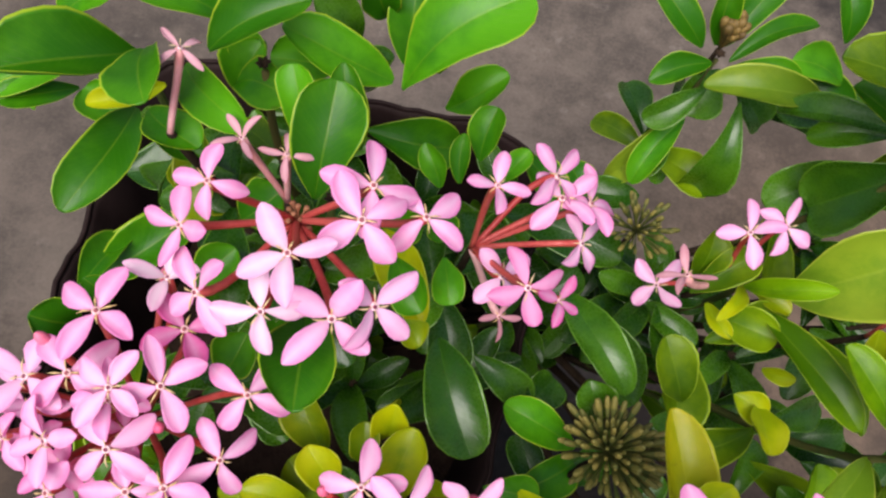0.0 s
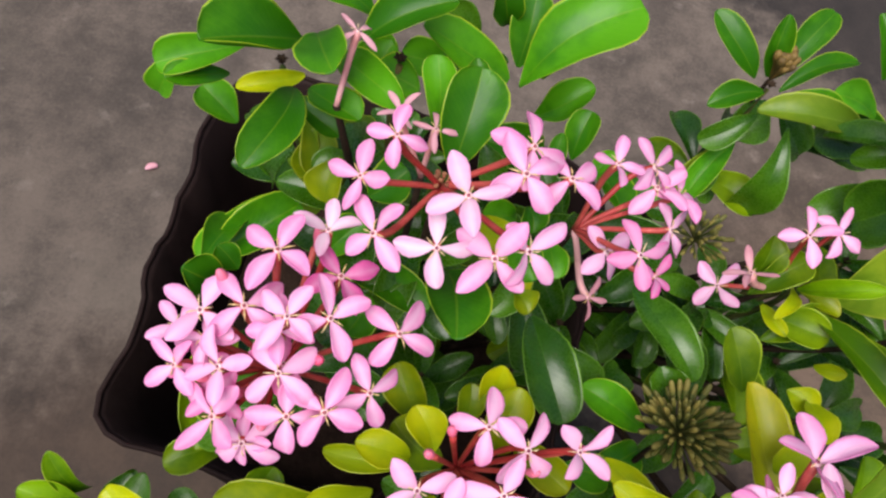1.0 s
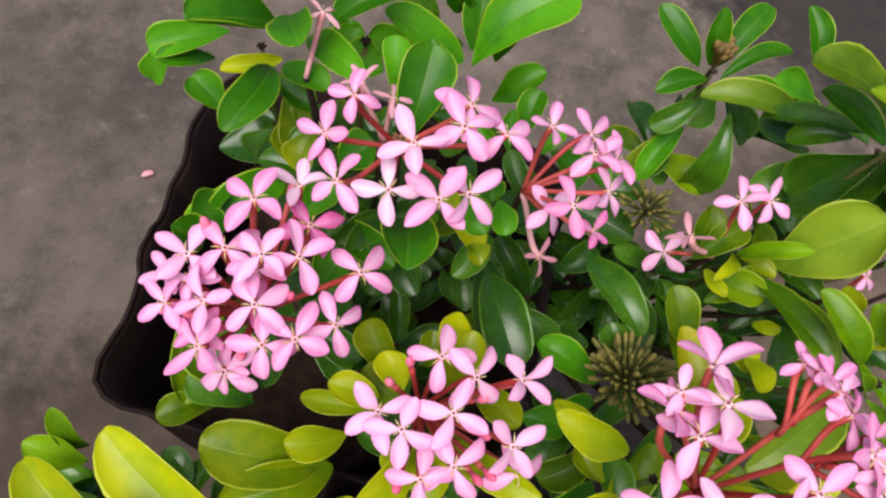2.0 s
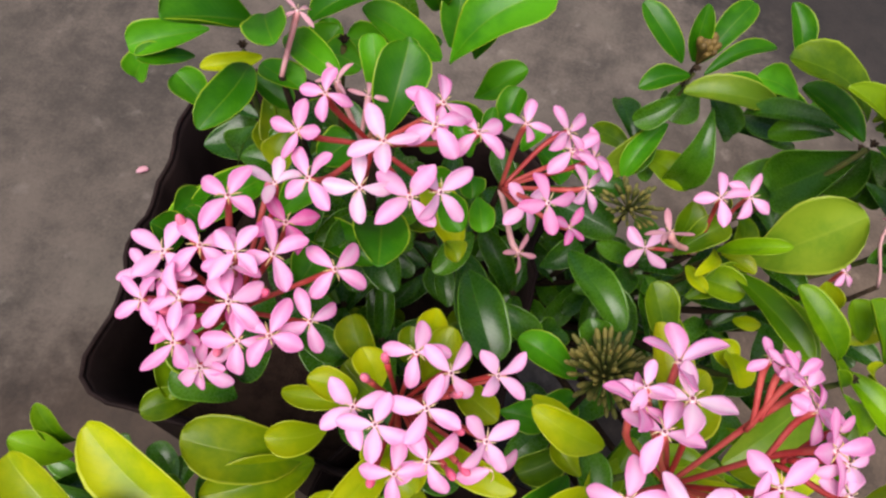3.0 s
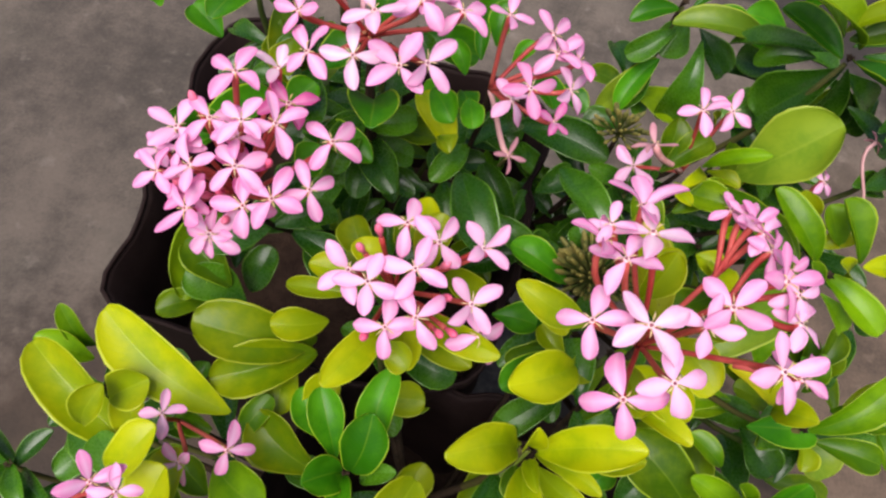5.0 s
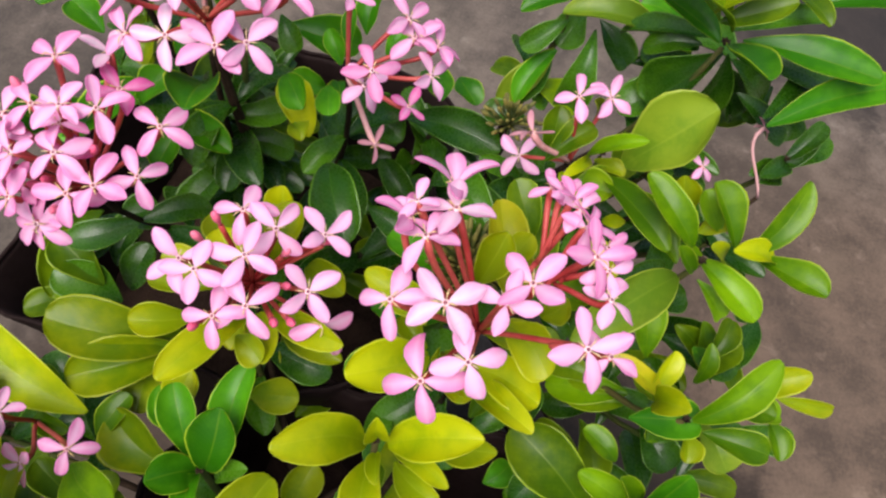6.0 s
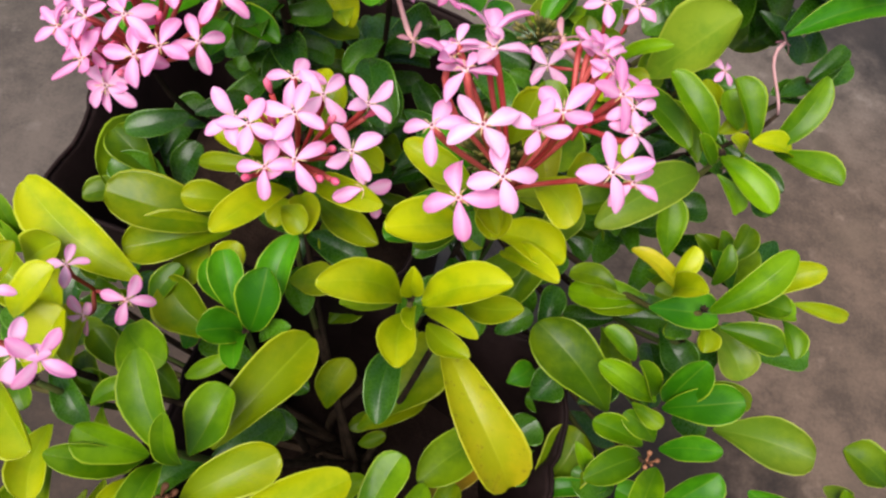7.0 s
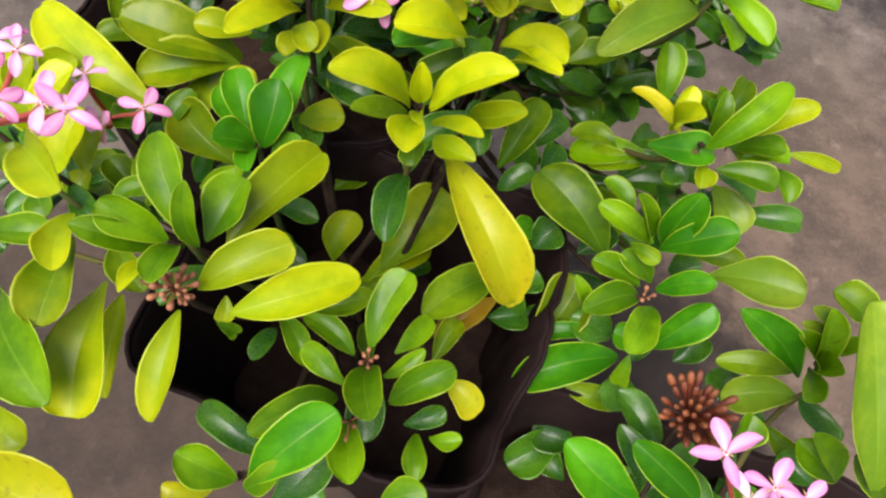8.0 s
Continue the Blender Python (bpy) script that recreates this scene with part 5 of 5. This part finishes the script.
head = flower_head(rear, (13.8, 172.4, 535.0), 4)
floret(head, (15.3, 174.8, 576.2), (0.14, -0.19, 0.97), -10, 9.7)
floret(head, (29.5, 152.8, 563.8), (0.22, -0.37, 0.90), -38, 11.6, DEEP)
floret(head, (24.1, 161.6, 544.4), (0.41, -0.14, 0.90), 34, 12.1)
floret(head, (34.5, 194.6, 552.7), (0.70, -0.07, 0.71), 28, 12.8)
floret(head, (38.0, 190.2, 547.5), (-0.03, -0.16, 0.99), 41, 13.2)
floret(head, (48.4, 193.2, 542.4), (0.44, 0.00, 0.90), -18, 12.6)
floret(head, (48.4, 181.6, 536.5), (0.54, -0.21, 0.82), 29, 12.1)
floret(head, (43.4, 159.7, 539.9), (0.43, -0.30, 0.85), 7, 8.8, DEEP)
floret(head, (29.5, 160.2, 508.6), (0.38, -0.62, 0.68), -19, 9.4, DULL)

head = flower_head(right, (121.9, 205.6, 470.0))
floret(head, (115.4, 211.6, 512.6), (-0.20, -0.15, 0.97), -6, 13.2)
floret(head, (132.0, 220.1, 507.6), (0.01, -0.38, 0.92), 15, 13.2)
floret(head, (95.5, 199.1, 473.7), (-0.28, -0.55, 0.79), 39, 13.2)
floret(head, (98.4, 195.4, 498.8), (-0.45, 0.13, 0.89), 1, 11.6, DULL)

head = flower_head(front, (-4.5, 89.0, 490.0), 1)
single_bud(head, (-18.8, 83.4, 537.1))
single_bud(head, (-13.4, 91.8, 540.3))
single_bud(head, (-6.6, 77.0, 537.5))
single_bud(head, (16.3, 86.7, 534.4))
single_bud(head, (20.0, 74.3, 530.8))
single_bud(head, (20.1, 58.4, 531.3))
single_bud(head, (25.3, 61.9, 526.5))
single_bud(head, (-7.1, 49.1, 533.5))
single_bud(head, (30.8, 98.5, 530.7))
single_bud(head, (-1.1, 64.3, 534.1))
floret(head, (-2.8, 94.5, 542.0), (0.02, -0.16, 0.99), -12, 12.7)
floret(head, (10.5, 91.1, 540.0), (0.15, -0.31, 0.94), 19, 13.2)
floret(head, (27.2, 95.6, 535.6), (0.32, -0.15, 0.93), 34, 12.3)
floret(head, (4.9, 75.9, 544.8), (0.09, -0.33, 0.94), 6, 13.2)
floret(head, (-10.2, 67.0, 543.0), (0.07, -0.19, 0.98), -0, 12.7)
floret(head, (-19.0, 72.3, 537.0), (-0.03, -0.38, 0.92), -37, 12.9)
floret(head, (-0.3, 54.6, 536.4), (0.04, -0.32, 0.95), -19, 12.3)
floret(head, (9.3, 60.9, 536.5), (0.14, -0.38, 0.92), 38, 13.2)
floret(head, (27.7, 72.8, 533.6), (0.20, -0.39, 0.90), 33, 13.2)
floret(head, (34.0, 67.3, 518.5), (0.34, -0.37, 0.86), 41, 13.2)

head = flower_head(front, (90.0, 72.6, 535.0), 1)
floret(head, (73.3, 83.6, 593.3), (-0.37, 0.23, 0.90), -3, 13.2, WHITE)
floret(head, (66.6, 73.0, 592.2), (-0.21, 0.15, 0.96), 18, 12.3)
floret(head, (60.4, 79.9, 589.0), (0.21, 0.43, 0.88), 11, 12.4)
floret(head, (70.8, 95.5, 588.4), (-0.05, 0.45, 0.89), -5, 13.1)
floret(head, (61.3, 85.1, 590.2), (-0.37, 0.13, 0.92), 10, 8.6)
floret(head, (76.4, 55.0, 590.5), (-0.13, -0.26, 0.96), -43, 13.2, WHITE)
floret(head, (61.1, 54.9, 584.4), (-0.28, -0.27, 0.92), -7, 11.9)
floret(head, (92.9, 59.8, 589.2), (0.03, -0.22, 0.98), 8, 10.4)
floret(head, (98.8, 65.9, 592.6), (-0.17, -0.03, 0.99), 41, 12.1)
floret(head, (117.9, 54.0, 584.8), (0.14, -0.39, 0.91), -26, 12.7)
floret(head, (125.5, 54.9, 581.0), (0.23, -0.15, 0.96), 26, 10.5, fork=(110.1, 59.2, 568.8))
floret(head, (74.7, 36.2, 577.5), (-0.15, -0.46, 0.88), -15, 13.2)
floret(head, (86.0, 41.6, 586.1), (-0.04, -0.39, 0.92), -23, 12.3)
floret(head, (116.0, 80.7, 589.7), (0.35, -0.14, 0.93), -21, 12.3)
floret(head, (105.1, 103.7, 585.6), (0.37, 0.19, 0.91), 36, 8.0, fork=(104.5, 90.9, 570.3))
floret(head, (110.2, 98.0, 586.5), (0.20, 0.15, 0.97), 28, 10.0)
floret(head, (120.4, 78.0, 588.5), (0.15, -0.40, 0.90), -36, 8.6, fork=(110.3, 78.9, 576.0))
floret(head, (123.0, 70.7, 584.6), (0.07, 0.26, 0.96), 18, 10.1, fork=(108.2, 78.3, 571.8))
floret(head, (100.6, 105.7, 583.7), (-0.02, 0.11, 0.99), -26, 8.0, fork=(103.3, 89.4, 567.3))
floret(head, (112.8, 91.7, 587.0), (0.38, 0.05, 0.92), 12, 9.8, fork=(105.6, 77.5, 566.5))
floret(head, (107.5, 101.0, 586.0), (0.25, 0.30, 0.92), -30, 8.6, fork=(102.5, 88.3, 565.4))
floret(head, (120.0, 87.7, 585.0), (0.45, -0.05, 0.89), 38, 9.0, fork=(109.2, 78.6, 573.9))

head = flower_head(front, (-97.4, -23.0, 490.0), 1)
floret(head, (-44.5, -36.7, 543.5), (0.50, -0.22, 0.83), -20, 11.4)
floret(head, (-38.6, -35.4, 540.5), (0.55, -0.24, 0.80), 8, 11.4)
floret(head, (-62.7, -19.6, 543.5), (0.47, -0.09, 0.88), -21, 8.9)
floret(head, (-53.9, -43.7, 550.0), (0.47, -0.24, 0.85), 21, 8.8)
floret(head, (-70.6, -18.9, 545.0), (0.41, -0.07, 0.91), -36, 10.3)

head = flower_head(front, (-84.4, 21.2, 445.0), 1)
floret(head, (-50.1, 8.6, 483.0), (0.38, -0.24, 0.89), -15, 11.5)
floret(head, (-78.6, 15.2, 487.0), (0.19, 0.08, 0.98), -15, 9.9)
floret(head, (-69.9, 0.9, 472.0), (-0.16, -0.49, 0.86), -38, 9.6)

head = flower_head(corner, (238.7, -74.7, 420.0))
floret(head, (214.5, -64.8, 466.0), (-0.37, 0.06, 0.93), -14, 13.8)
floret(head, (233.0, -73.6, 468.0), (-0.26, -0.04, 0.97), 12, 13.0)
floret(head, (246.0, -73.8, 465.0), (-0.05, -0.05, 0.99), 30, 12.0)
floret(head, (224.6, -80.0, 466.0), (-0.31, -0.13, 0.94), -31, 12.4)

head = flower_head(rear, (-72.6, 169.9, 574.0), 4)
floret(head, (-70.4, 184.8, 592.0), (0.17, 0.25, 0.95), 24, 7.5, DULL)

head = flower_head(rear, (-43.1, 168.1, 550.0), 4)
floret(head, (-52.9, 171.0, 578.0), (-0.11, -0.06, 0.99), -35, 7.5, DULL)
floret(head, (-41.4, 171.2, 574.0), (0.10, -0.04, 0.99), -16, 7.5, DULL)

head = flower_head(right, (229.9, 223.0, 455.0))
floret(head, (216.6, 240.5, 490.0), (0.70, 0.55, 0.45), 20, 6.5, DULL)

head = flower_head(right, (176.4, 191.7, 486.5), 1)
floret(head, (180.4, 195.7, 502.5), (0.2, -0.2, 0.96), 20, 8.5)

bud_head(front, (83.0, 128.0, 474.0), 24, 130, BUD_OLIVE, 1.25, thick=0.62)
bud_head(right, (88.0, 227.0, 462.0), 18, 60, BUD_OLIVE, 1.35, thick=0.75)
bud_head(right, (108.8, 313.1, 488.0), 21, 26, BUD_OCHRE, 0.32, thick=1.2)
bud_head(corner, (211.9, -42.6, 430.0), 22, 46, BUD_RUST, 1.1, thick=0.95)
bud_head(front, (-7.3, -62.0, 474.0), 13, 24, BUD_BROWN, 1.2, lean=(0.3, -0.3, 1), thick=1.35, leafy=0)
bud_head(front, (66.9, -52.7, 419.0), 8, 7, BUD_BROWN, 0.9, thick=1.7, leafy=0)
bud_head(front, (67.3, -81.6, 418.0), 11, 5, BUD_BROWN, 1.0, lean=(0.1, -0.5, 1), thick=1.3, leafy=0)
bud_head(right, (192.9, 22.9, 403.0), 8, 5, BUD_BROWN, 0.8, thick=1.8, leafy=0)
bud_head(rear, (-35.0, 156.7, 566.0), 6, 11, BUD_BROWN, 1.2, thick=2.0)


# a petal that has dropped on the concrete
bm = bmesh.new()
blade_into(bm, Vector((0, 0, 0.002)), Vector((0.012, 0.009, 0.003)), 0.008, Vector((0, 0, 1)), 0.1, 0.2, 0.0006, BLOOMS)
dropped = new("fallen_petal", ready(bm, "fallen_petal", [DULL]))
dropped.location = (-0.386, 0.411, 0.0005)
tagged(dropped, "wilted pink petal lying on the concrete ground", "petal")
